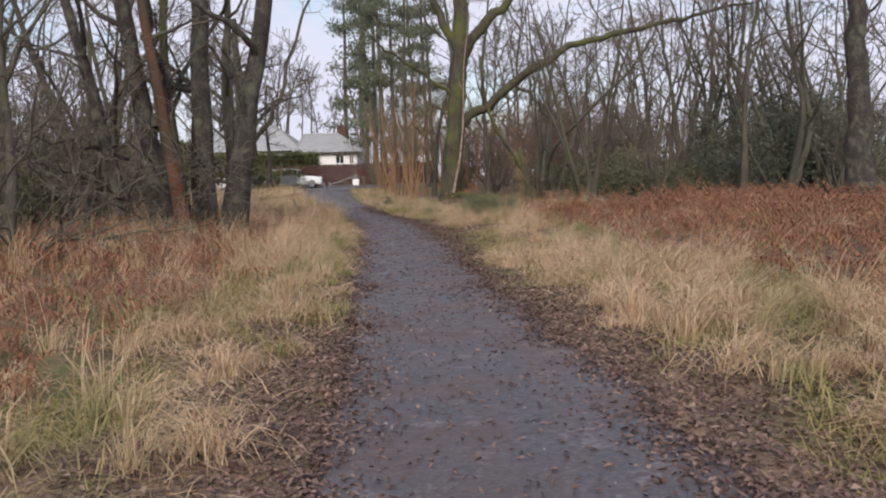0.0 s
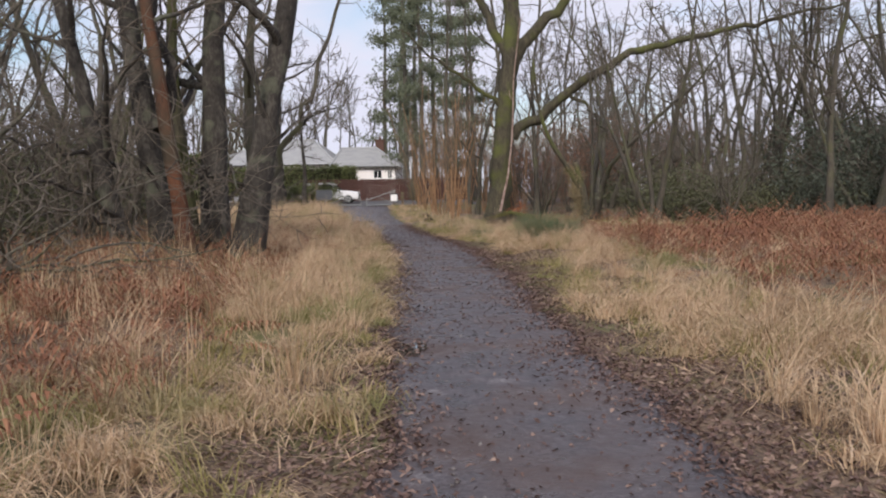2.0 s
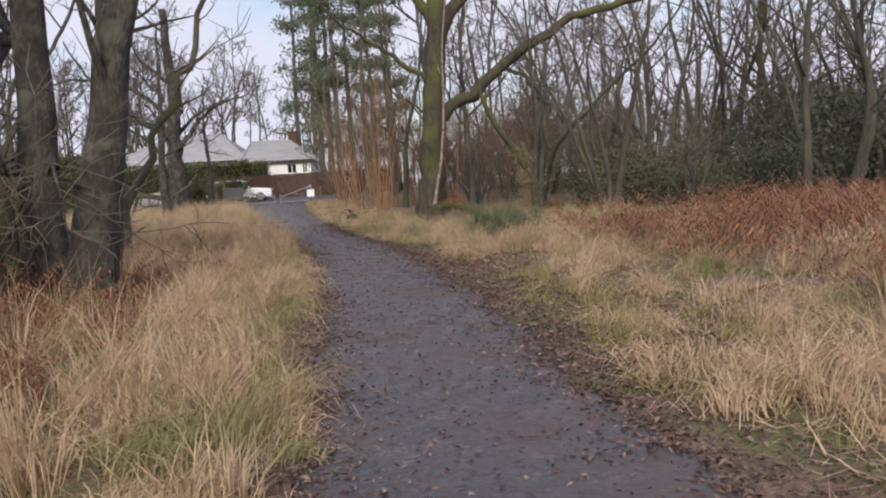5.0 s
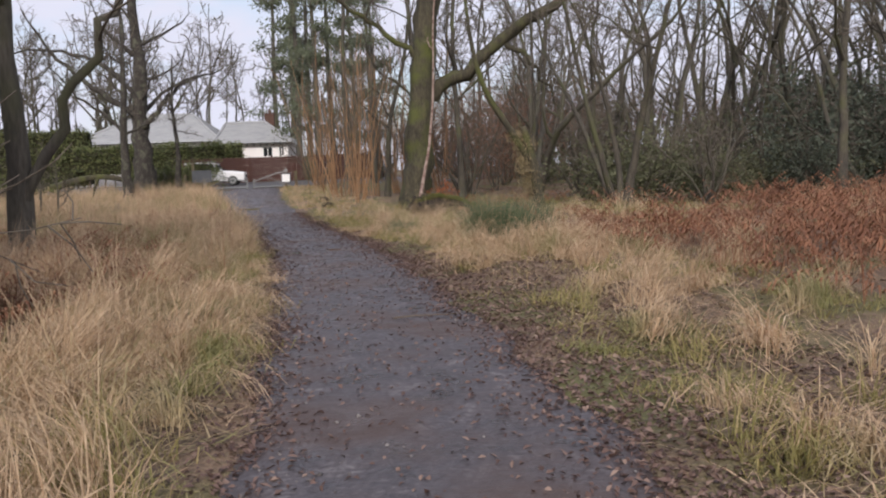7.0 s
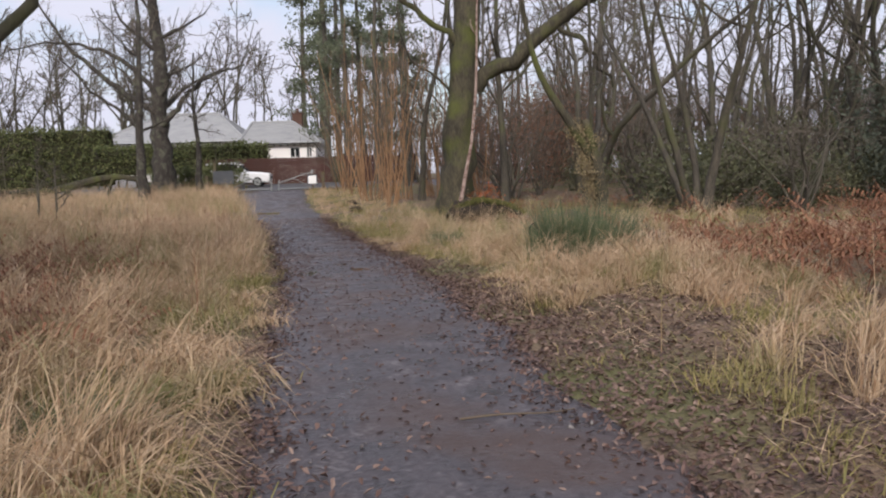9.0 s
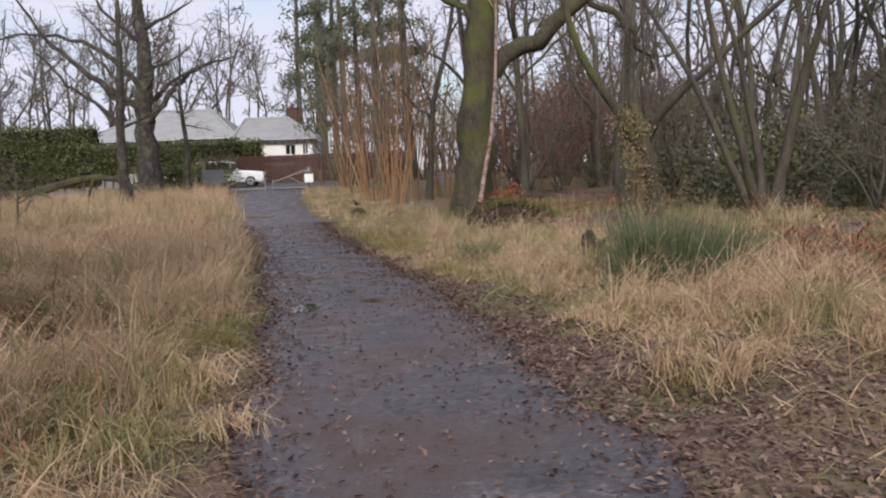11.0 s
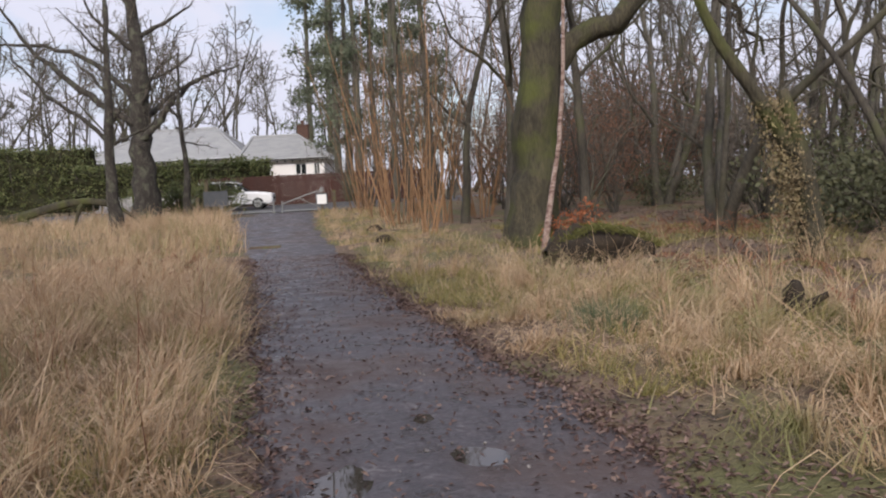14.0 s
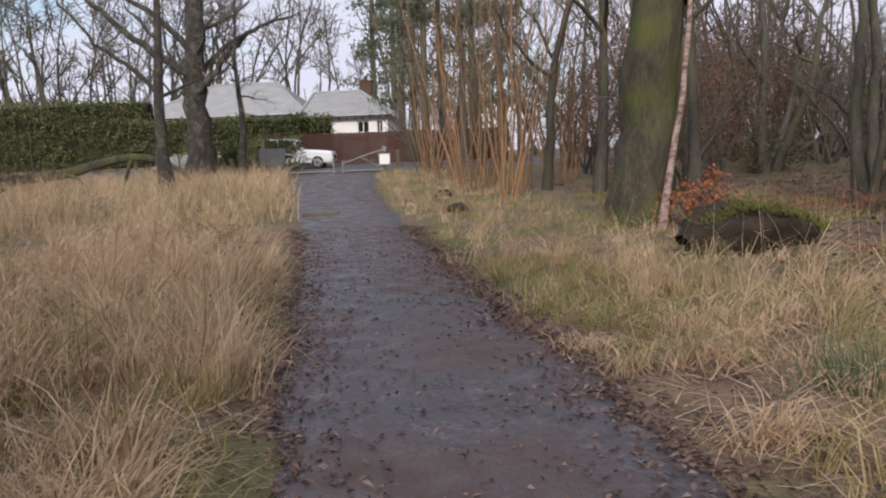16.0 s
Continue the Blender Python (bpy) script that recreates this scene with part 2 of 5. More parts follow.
class Soup:
    """Gathers vertices and faces of four or three corners, for one mesh."""

    def __init__(self):
        self.v, self.q, self.t, self.n = [], [], [], 0

    def add(self, verts, quads=None, tris=None):
        if quads is not None and len(quads):
            self.q.append(np.asarray(quads) + self.n)
        if tris is not None and len(tris):
            self.t.append(np.asarray(tris) + self.n)
        self.v.append(np.asarray(verts, dtype=np.float32))
        self.n += len(verts)

    def mesh(self, name, material, smooth=True):
        me = bpy.data.meshes.new(name)
        v = np.concatenate(self.v)
        q = np.concatenate(self.q) if self.q else np.zeros((0, 4), int)
        t = np.concatenate(self.t) if self.t else np.zeros((0, 3), int)
        me.vertices.add(len(v))
        me.vertices.foreach_set("co", v.ravel())
        me.loops.add(q.size + t.size)
        me.loops.foreach_set("vertex_index", np.concatenate([q.ravel(), t.ravel()]).astype(np.int32))
        me.polygons.add(len(q) + len(t))
        starts = np.concatenate([np.arange(len(q)) * 4, q.size + np.arange(len(t)) * 3]).astype(np.int32)
        me.polygons.foreach_set("loop_start", starts)
        me.polygons.foreach_set("use_smooth", np.full(len(starts), smooth))
        me.materials.append(material)
        me.update(calc_edges=True)
        me.validate()
        return me


def part(name, shape, material, parent=None, label="", smooth=True):
    """Links a soup or a bmesh as one mesh object, under a thing or a part."""
    if isinstance(shape, Soup):
        me = shape.mesh(name, material, smooth)
    else:
        me = bpy.data.meshes.new(name)
        shape.to_mesh(me)
        shape.free()
        me.materials.append(material)
    ob = new(name, me)
    if parent:
        ob.parent = parent
    return tagged(ob, label=label)


def empty(name, at, label, category, group="", kind=""):
    ob = new(name)
    ob.location = at
    return tagged(ob, label, category, group, kind)


def box(bm, x0, x1, y0, y1, z0, z1, bevel=0.0):
    r = bmesh.ops.create_cube(bm, size=1, matrix=Matrix.Translation(((x0 + x1) / 2, (y0 + y1) / 2, (z0 + z1) / 2)) @ Matrix.Diagonal((x1 - x0, y1 - y0, z1 - z0, 1)))
    if bevel:
        es = list({e for v in r["verts"] for e in v.link_edges})
        bmesh.ops.bevel(bm, geom=es, offset=bevel, segments=2, affect="EDGES")
    return bm


def boxed(x0, x1, y0, y1, z0, z1, bevel=0.0):
    return box(bmesh.new(), x0, x1, y0, y1, z0, z1, bevel)


def rod(bm, a, b, r, sides=10):
    a, b = Vector(a), Vector(b)
    m = Matrix.Translation((a + b) / 2) @ (b - a).to_track_quat("Z", "Y").to_matrix().to_4x4()
    bmesh.ops.create_cone(bm, cap_ends=True, segments=sides, radius1=r, radius2=r, depth=(b - a).length, matrix=m)
    return bm


def smooth01(x):
    x = np.clip(x, 0, 1)
    return x * x * (3 - 2 * x)


def tube(soup, pts, radii, sides, lump=0.0, rng=None, cap=False):
    """A tapered round limb along pts."""
    pts, radii = np.asarray(pts, float), np.asarray(radii, float)
    k = len(pts)
    tan = np.gradient(pts, axis=0)
    tan /= np.linalg.norm(tan, axis=1)[:, None] + 1e-9
    ref = np.array((1.0, 0.13, 0.0)) if abs(tan[:, 2]).mean() > 0.6 else np.array((0.07, 0.0, 1.0))
    u = np.cross(tan, ref)
    u /= np.linalg.norm(u, axis=1)[:, None] + 1e-9
    w = np.cross(tan, u)
    ang = np.arange(sides) * 2 * np.pi / sides
    rad = radii[:, None] * np.ones((1, sides))
    if lump:
        prof = 1 + lump * rng.normal(size=(1, sides)) * 0.6
        rad = rad * prof * (1 + lump * rng.normal(size=(k, sides)) * 0.5)
    v = pts[:, None] + rad[..., None] * (np.cos(ang)[None, :, None] * u[:, None] + np.sin(ang)[None, :, None] * w[:, None])
    i, j = np.meshgrid(np.arange(k - 1), np.arange(sides), indexing="ij")
    jn = (j + 1) % sides
    q = np.stack([i * sides + j, i * sides + jn, (i + 1) * sides + jn, (i + 1) * sides + j], -1).reshape(-1, 4)
    v = v.reshape(-1, 3)
    tris = None
    if cap:
        v = np.concatenate([v, pts[-1:]])
        e = (k - 1) * sides
        tris = [(e + s, e + (s + 1) % sides, k * sides) for s in range(sides)]
    soup.add(v, q, tris)


def resample(pts, n):
    """A smooth line through a few points."""
    pts = np.asarray(pts, float)
    s = np.concatenate([[0], np.cumsum(np.linalg.norm(np.diff(pts, axis=0), axis=1))])
    u = np.linspace(0, s[-1], n)
    out = np.stack([np.interp(u, s, pts[:, a]) for a in range(3)], 1)
    for _ in range(2):
        out[1:-1] = 0.5 * out[1:-1] + 0.25 * (out[:-2] + out[2:])
    return out


def wander(rng, p, d, length, k, crook, rise):
    pts = [np.array(p, float)]
    d = np.array(d, float)
    for _ in range(k):
        d = d + rng.normal(size=3) * crook
        d[2] += rise
        d /= np.linalg.norm(d)
        pts.append(pts[-1] + d * length / k)
    return np.array(pts)


def shoots(rng, soup, pts, r, count, length, depth, start=0.25, rise=0.05, crook=0.22, sides=3, spread=0.9, fork=4, fine=0.008):
    """Side shoots along a limb, and shoots on those."""
    k = len(pts)
    for _ in range(count):
        f = start + (1 - start) * rng.random() ** 0.8
        x = f * (k - 1)
        i = min(int(x), k - 2)
        p = pts[i] + (pts[i + 1] - pts[i]) * (x - i)
        t = pts[i + 1] - pts[i]
        t = t / (np.linalg.norm(t) + 1e-9)
        side = rng.normal(size=3)
        side -= t * side.dot(t)
        side /= np.linalg.norm(side) + 1e-9
        d = t * (0.35 + 0.5 * rng.random()) + side * spread
        d /= np.linalg.norm(d)
        ln = length * (0.45 + 0.75 * rng.random()) * (1.15 - 0.6 * f)
        rr = max(fine, min(r * (1.05 - 0.8 * f) * 0.5, ln * 0.018))
        n = 4 if depth > 0 else 2
        q = wander(rng, p, d, ln, n, crook, rise)
        tube(soup, q, np.linspace(rr, max(fine * 0.55, rr * 0.25), n + 1), sides + (2 if depth > 1 else 0))
        if depth > 0:
            shoots(rng, soup, q, rr, fork, ln * 0.55, depth - 1, 0.2, rise, crook, 3, spread, fork, fine)


def tree(name, at, label, stems, limbs=(), auto=6, twig=1.0, bark=None, seed=0, sides=12, limb_len=4.0, depth=2, category="tree", group="", limb_start=0.35, twig_mat=None, rise=0.06, root=1.35, fork=4, limb_spread=0.9, fine=0.008):
    """A bare tree: stems [(points, r0, r1)], named limbs [(points, r0, r1)], self-grown limbs and twigs."""
    rng = np.random.default_rng(seed)
    ob = empty(name, at, label, category, group)
    bark = bark or M_BARK
    twigs = Soup()
    lines = []
    for pts, r0, r1, *own in stems:
        k = max(10, len(pts) * 4)
        p = resample(pts, k)
        p[1:-1] += rng.normal(size=(k - 2, 3)) * r0 * 0.10
        f = np.linspace(0, 1, k)
        rad = r0 + (r1 - r0) * f ** 0.85
        rad *= 1 + (root - 1) * np.exp(-f * k * 0.55)
        s = Soup()
        tube(s, p, rad, sides, 0.09, rng)
        part("trunk", s, own[0] if own else bark, ob)
        lines.append((p, rad))
    for pts, r0, r1 in limbs:
        k = max(12, len(pts) * 4)
        p = resample(pts, k)
        p[1:-1] += rng.normal(size=(k - 2, 3)) * 0.07
        rad = np.linspace(r0, r1, k)
        s = Soup()
        tube(s, p, rad, 9, 0.08, rng)
        part("limb", s, bark, ob)
        shoots(rng, twigs, p, r0 * 0.7, int(11 * twig), 2.2, depth - 1, 0.2, rise, fork=fork, fine=fine)
    for p, rad in lines:
        k = len(p)
        for _ in range(auto):
            f = limb_start + (0.97 - limb_start) * rng.random()
            i = min(int(f * (k - 1)), k - 2)
            a = rng.random() * 6.283
            d = np.array((math.cos(a), math.sin(a), 0.35 + 0.7 * rng.random())) * (1, 1, 1.0 / limb_spread)
            ln = limb_len * (0.6 + 0.7 * rng.random()) * (1.25 - 0.7 * f)
            q = wander(rng, p[i], d / np.linalg.norm(d), ln, 8, 0.2, rise)
            r0 = min(rad[i] * 0.55, ln * 0.028)
            s = Soup()
            tube(s, q, np.linspace(r0, fine * 1.5, 9), 6)
            part("limb", s, bark, ob)
            shoots(rng, twigs, q, r0, int(9 * twig), ln * 0.42, depth - 1, 0.15, rise, fork=fork, fine=fine)
        shoots(rng, twigs, p[int(k * 0.55):], rad[int(k * 0.6)], int(10 * twig), limb_len * 0.5, depth - 1, 0.1, rise, fork=fork, fine=fine)
    if twigs.n:
        tagged(part("crown", twigs, twig_mat or M_TWIG, ob), kind="stuff")
    return ob


# ---------------------------------------------------------------- the lie of the land
YS = [-30, 0, 4.5, 8, 14, 19.6, 26, 29, 32.5, 40, 48, 58, 69, 72]
XL = [-0.5, -0.5, -0.62, -0.87, -1.46, -1.87, -2.60, -3.03, -3.69, -5.13, -6.75, -8.9, -11.4, -12.0]
YR = [-30, 0, 4.5, 7, 12, 16, 19, 23, 28, 31, 36.5, 41, 48, 56, 69, 72]
XR = [1.6, 1.6, 1.36, 1.1, 0.52, 0.28, 0.1, -0.3, -0.92, -1.55, -2.66, -3.40, -4.55, -5.9, -7.4, -7.6]


def left_edge(y):
    return np.interp(y, YS, XL) + 0.05 * np.sin(2.3 * y) + 0.035 * np.sin(5.3 * y + 1) + 0.02 * np.sin(11.7 * y)


def right_edge(y):
    return np.interp(y, YR, XR) + 0.06 * np.sin(1.9 * y + 2) + 0.04 * np.sin(4.7 * y) + 0.02 * np.sin(12.1 * y)


def lump(x, y, s, seed=0.0):
    """Gentle sums of waves, for uneven ground."""
    return (np.sin(x * 1.31 * s + y * 0.57 * s + seed) + np.sin(-x * 0.83 * s + y * 1.47 * s + 1.7 + seed) + np.sin(x * 2.3 * s - y * 1.9 * s + 0.4 + seed) * 0.6 + np.sin(x * 4.1 * s + y * 3.7 * s + seed * 2) * 0.35) / 2.95


def land(x, y):
    """Height of the ground before the path is cut."""
    x, y = np.asarray(x, float), np.asarray(y, float)
    z = 0.52 * smooth01((y - 40) / 32) + 0.36 * smooth01((y - 68) / 18)
    dl = left_edge(y) - x
    z = z + 0.32 * smooth01((dl - 0.6) / 4.5) * (1 - smooth01((y - 22) / 22))
    dr = x - right_edge(y)
    z = z + 0.06 * smooth01((dr - 1) / 3)
    off = smooth01(np.maximum(dl, dr) / 0.8)
    return z + off * (0.08 * lump(x, y, 0.9) + 0.07 * lump(x, y, 2.9, 2.0)) + 0.012 * lump(x, y, 8.0, 1.0)


def ground_z(x, y):
    x, y = np.asarray(x, float), np.asarray(y, float)
    d = np.maximum(left_edge(y) - x, x - right_edge(y))
    cut = (1 - smooth01((d + 0.30) / 0.45)) * (y < 71)
    return land(x, y) - 0.09 * cut


def gz(x, y):
    return float(ground_z(x, y))


def grid_mesh(xs, ys, fz):
    X, Y = np.meshgrid(xs, ys)
    v = np.stack([X, Y, fz(X, Y)], -1).reshape(-1, 3)
    nx, ny = len(xs), len(ys)
    i, j = np.meshgrid(np.arange(ny - 1), np.arange(nx - 1), indexing="ij")
    a = i * nx + j
    s = Soup()
    s.add(v, np.stack([a, a + 1, a + nx + 1, a + nx], -1).reshape(-1, 4))
    return s


def spaced(a, b, fine, far, grow=1.25):
    """Even steps from a to b, then growing steps out to far on both sides."""
    mid = list(np.arange(a, b + 1e-6, fine))
    out, x, st = [], b, fine
    while x < far:
        st *= grow
        x += st
        out.append(x)
    low, x, st = [], a, fine
    while x > -far:
        st *= grow
        x -= st
        low.append(x)
    return np.array(low[::-1] + mid + out)


ground = part("ground", grid_mesh(spaced(-8, 5, 0.12, 900), spaced(-1, 44, 0.16, 900), ground_z), M_SOIL)
tagged(ground, "brown woodland floor with moss and leaf mould", "ground", kind="structure")

PUDDLES = [(-1.80, 28.35, 0.21, 0.22), (-1.06, 11.7, 0.13, 0.36), (-2.5, 28.0, 0.16, 0.22), (-2.1, 29.2, 0.10, 0.18)]


def path_soup():
    ys = np.arange(-6, 71.6, 0.12)
    n = 34
    s = Soup()
    rows = []
    for y in ys:
        a, b = float(left_edge(y)) - 0.22, float(right_edge(y)) + 0.22
        xs = np.linspace(a, b, n)
        f = np.linspace(-1, 1, n)
        z = 0.52 * smooth01((y - 40) / 32) + 0.36 * smooth01((y - 68) / 18) + 0.015 - 0.055 * np.abs(f) ** 5
        z = z - 0.012 * np.exp(-((f + 0.45) / 0.18) ** 2) + 0.012 * lump(xs, y, 2.3, 3.0) + 0.004 * lump(xs, y, 6.0, 5.0)
        for px, py, rx, ry in PUDDLES:
            z = z - 0.034 * np.exp(-(((xs - px) / (rx * 1.1)) ** 2 + ((y - py) / (ry * 1.1)) ** 2))
        rows.append(np.stack([xs, np.full(n, y), z], 1))
    v = np.concatenate(rows)
    i, j = np.meshgrid(np.arange(len(ys) - 1), np.arange(n - 1), indexing="ij")
    a = i * n + j
    s.add(v, np.stack([a, a + 1, a + n + 1, a + n], -1).reshape(-1, 4))
    return s


tagged(part("path", path_soup(), M_PATH), "wet dark gravel footpath with worn muddy edges", "path", kind="structure")

for px, py, rx, ry in PUDDLES:
    rng = np.random.default_rng(int(py * 10))
    a = np.linspace(0, 2 * np.pi, 29)[:-1]
    r = 1 + 0.22 * np.sin(a * 3 + py) + 0.18 * np.sin(a * 5 + 1) + rng.normal(size=28) * 0.04
    s = Soup()
    v = np.stack([rx * 1.25 * r * np.cos(a), ry * 1.25 * r * np.sin(a), 0 * a], 1)
    s.add(np.concatenate([v, [[0, 0, 0]]]), None, [(i, (i + 1) % 28, 28) for i in range(28)])
    w = part("puddle", s, M_WATER, label="shallow rain puddle reflecting sky on the path", smooth=False)
    w.location = (px, py, float(0.52 * smooth01((py - 40) / 32)) - 0.006)
    tagged(w, category="puddle")

# the lane beyond the gate
lane = part("road", grid_mesh(np.linspace(-60, 12, 90), np.linspace(71.4, 82.5, 14), lambda X, Y: 0.52 * smooth01((Y - 40) / 32) + 0.36 * smooth01((Y - 68) / 18) + 0.06 - 0.03 * ((Y - 77) / 6) ** 6), M_ROAD)
tagged(lane, "grey tarmac lane crossing beyond the gate", "road", kind="structure")

# ---------------------------------------------------------------- the great oak by the path
OAK = (0.42, 42.4)
oz = gz(*OAK) - 0.12
tree("oak_tree", (OAK[0], OAK[1], oz), "big mossy oak trunk with long sideways limb", [
    ([(0, 0, 0), (0.12, 0, 1.0), (0.26, 0, 2.1), (0.36, 0, 4.0), (0.60, 0, 5.5), (0.75, 0.1, 7.4), (0.85, 0.2, 9.0), (0.7, 0.4, 12), (0.9, 0.3, 16)], 0.53, 0.26)],
    [([(0.75, 0, 4.0), (1.1, -0.05, 4.5), (2.7, -0.2, 5.4), (3.4, -0.3, 6.0), (5.4, -0.4, 7.3), (7.6, -0.2, 8.0), (12.1, 0.4, 9.0), (15.8, 0.6, 9.8)], 0.25, 0.05),
     ([(0.8, 0.1, 7.2), (1.3, 0, 8.2), (2.6, -0.2, 9.3), (3.9, -0.4, 10.8), (5.5, -0.5, 13.4), (6.2, -0.6, 16)], 0.30, 0.06),
     ([(0.6, 0.1, 7.6), (-0.2, 0.3, 9.2), (-1.2, 0.5, 11.5), (-1.8, 0.6, 15)], 0.24, 0.05),
     ([(0.5, 0, 5.2), (-0.8, -0.3, 6.4), (-2.6, -0.6, 7.4), (-4.2, -0.8, 8.8)], 0.12, 0.03),
     ([(3.3, -0.3, 5.9), (4.2, -0.6, 5.2), (4.9, -0.8, 3.9)], 0.09, 0.03)],
    auto=6, twig=1.5, bark=M_MOSSBARK, seed=5, sides=18, limb_len=4.5, root=1.14, limb_start=0.5)

# leaning birch against the oak
bz = gz(0.55, 40.6)
tree("birch_tree", (0.45, 40.7, bz - 0.05), "slim leaning birch with pale flaking bark", [
    ([(0, 0, 0), (0.15, 0.2, 0.8), (0.5, 0.6, 2.2), (0.72, 0.9, 4.0), (0.8, 1.0, 6.5), (1.1, 1.1, 9)], 0.062, 0.02)], auto=3, twig=0.5, bark=M_BIRCH, seed=7, sides=10, limb_len=1.4, depth=2, limb_start=0.55)

# ---------------------------------------------------------------- cluster of big stems by the bend
cz = gz(-5.3, 18.8) - 0.1


def stem(x, y, dx, dy, h, r, m=M_DARKBARK, bend=0.0):
    return ([(x + 5.3, y - 18.8, 0), (x + 5.3 + dx * 0.3 - bend, y - 18.8 + dy * 0.3, h * 0.3), (x + 5.3 + dx * 0.65, y - 18.8 + dy * 0.6, h * 0.65), (x + 5.3 + dx, y - 18.8 + dy, h)], r, r * 0.35, m)


tree("alder_cluster", (-5.3, 18.8, cz), "cluster of tall dark leaning stems with lichen and moss", [
    stem(-4.75, 19.1, 2.2, 0.3, 12, 0.27), stem(-5.55, 19.8, 0.3, 0.5, 13, 0.26), stem(-5.45, 18.3, -1.5, 0.1, 11, 0.14, M_RUSTBARK),
    stem(-6.2, 19.2, -1.6, 0.4, 12, 0.25), stem(-6.65, 18.5, -2.2, -0.1, 10, 0.17), stem(-5.9, 19.9, -0.6, 0.8, 11, 0.15, M_MOSSBARK, 0.25)],
    [([(-1.5, 0.1, 1.9), (-2.4, -0.8, 2.3), (-3.5, -1.8, 2.4)], 0.05, 0.012), ([(0.4, 0.2, 1.3), (0.55, -0.4, 1.9), (0.8, -0.9, 1.6), (1.0, -1.2, 1.0)], 0.035, 0.01),
     ([(-0.9, 0.2, 2.6), (-0.5, 0.1, 3.6), (-1.0, 0.1, 4.3), (-0.9, 0.2, 5.6)], 0.12, 0.07),
     ([(-1.4, -0.3, 1.0), (-2.0, -1.6, 1.7), (-2.4, -2.8, 1.9)], 0.04, 0.01), ([(-1.2, -0.2, 0.6), (-1.5, -1.4, 1.2), (-2.2, -2.6, 1.1)], 0.035, 0.01), ([(-1.0, -0.6, 0.2), (-0.9, -0.9, 0.9), (-1.1, -1.0, 1.9)], 0.03, 0.01),
     ([(-0.2, -0.5, 1.5), (0.3, -0.9, 1.9), (0.7, -1.2, 1.5)], 0.03, 0.01),
     ([(0.1, -0.4, 1.0), (0.5, -1.0, 1.7), (0.2, -1.5, 2.0), (-0.3, -1.7, 1.6)], 0.03, 0.008), ([(-0.6, -0.3, 1.4), (-1.1, -1.0, 2.2), (-0.8, -1.5, 2.6)], 0.03, 0.008)],
    auto=7, twig=1.2, bark=M_DARKBARK, seed=11, sides=14, limb_len=3.2, limb_start=0.24, root=1.35)

tree("tree", (-5.9, 24.2, gz(-5.9, 24.2) - 0.1), "slender grey tree with a forked leaning limb", [
    ([(0, 0, 0), (0.05, 0, 2), (-0.05, 0, 4), (0.15, 0, 6), (0.3, 0.2, 10)], 0.17, 0.05)],
    [([(0.05, 0, 1.0), (0.7, 0.1, 2.2), (1.6, 0.1, 4.2), (2.3, 0.2, 6.2), (2.6, 0.3, 8)], 0.085, 0.02)], auto=7, twig=1.0, bark=M_BARK, seed=13, limb_len=2.6, limb_start=0.35)

tree("tree", (15.0, 30.6, gz(15.0, 30.6) - 0.1), "thick dark upright trunk beyond the bracken", [
    ([(0, 0, 0), (-0.1, 0, 2.5), (-0.25, 0, 5), (-0.2, 0.1, 9), (0, 0.2, 14)], 0.46, 0.16)], auto=7, twig=1.0, bark=M_DARKBARK, seed=15, limb_len=3.8, limb_start=0.4, root=1.25)

# low bare shrub with reaching branches
rng = np.random.default_rng(3)
shrub = empty("bare_shrub", (-6.4, 13.4, gz(-6.4, 13.4) - 0.03), "low bare thorny shrub with reaching grey branches", "shrub")
tw = Soup()
for i in range(11):
    a = rng.uniform(-1.9, 1.2)
    q = wander(rng, (rng.uniform(-0.3, 0.3), rng.uniform(-0.3, 0.3), 0), (math.cos(a) * 0.9, math.sin(a) * 0.7, 0.75), rng.uniform(1.8, 3.0), 9, 0.16, -0.03)
    s = Soup()
    tube(s, q, np.linspace(0.03, 0.006, 10), 6)
    part("branch", s, M_BARK, shrub)
    shoots(rng, tw, q, 0.02, 9, 0.9, 1, 0.2, 0.0, fork=3)
tagged(part("crown", tw, M_TWIG, shrub), kind="stuff")

# ---------------------------------------------------------------- trees of the far left, by the lane
tree("oak_tree", (-16.05, 69.0, gz(-16.05, 69) - 0.1), "stout dark oak by the hedge", [
    ([(0, 0, 0), (0.2, 0, 2.5), (0.05, 0, 5), (0.3, 0, 8), (0, 0, 14)], 0.68, 0.22)],
    [([(0.3, -0.2, 4.4), (1.0, -0.3, 5.0), (1.7, -0.3, 6.0), (3.2, -0.4, 7.3), (5.5, -0.5, 7.9)], 0.2, 0.04), ([(0, -0.2, 5.2), (-2.5, -0.4, 7.0), (-5, -0.6, 9.2), (-6.5, -0.7, 12)], 0.2, 0.04),
     ([(0, -0.2, 6.4), (-2, -0.2, 8.8), (-6, 0, 9.6), (-9, 0, 9)], 0.16, 0.03)],
    auto=7, twig=1.3, bark=M_DARKBARK, seed=21, sides=14, limb_len=5.5, limb_start=0.4)
tree("tree", (-14.4, 60.0, gz(-14.4, 60) - 0.1), "thin dark tree in long grass", [([(0, 0, 0), (-0.15, 0, 3), (0.1, 0, 6), (0.2, 0, 11)], 0.27, 0.06)],
     [([(0, 0, 3.4), (-1.2, 0, 5.0), (-3.0, 0, 6.3), (-4.6, 0, 9)], 0.11, 0.02)], auto=6, twig=1.1, bark=M_DARKBARK, seed=23, limb_len=3.2, limb_start=0.3)
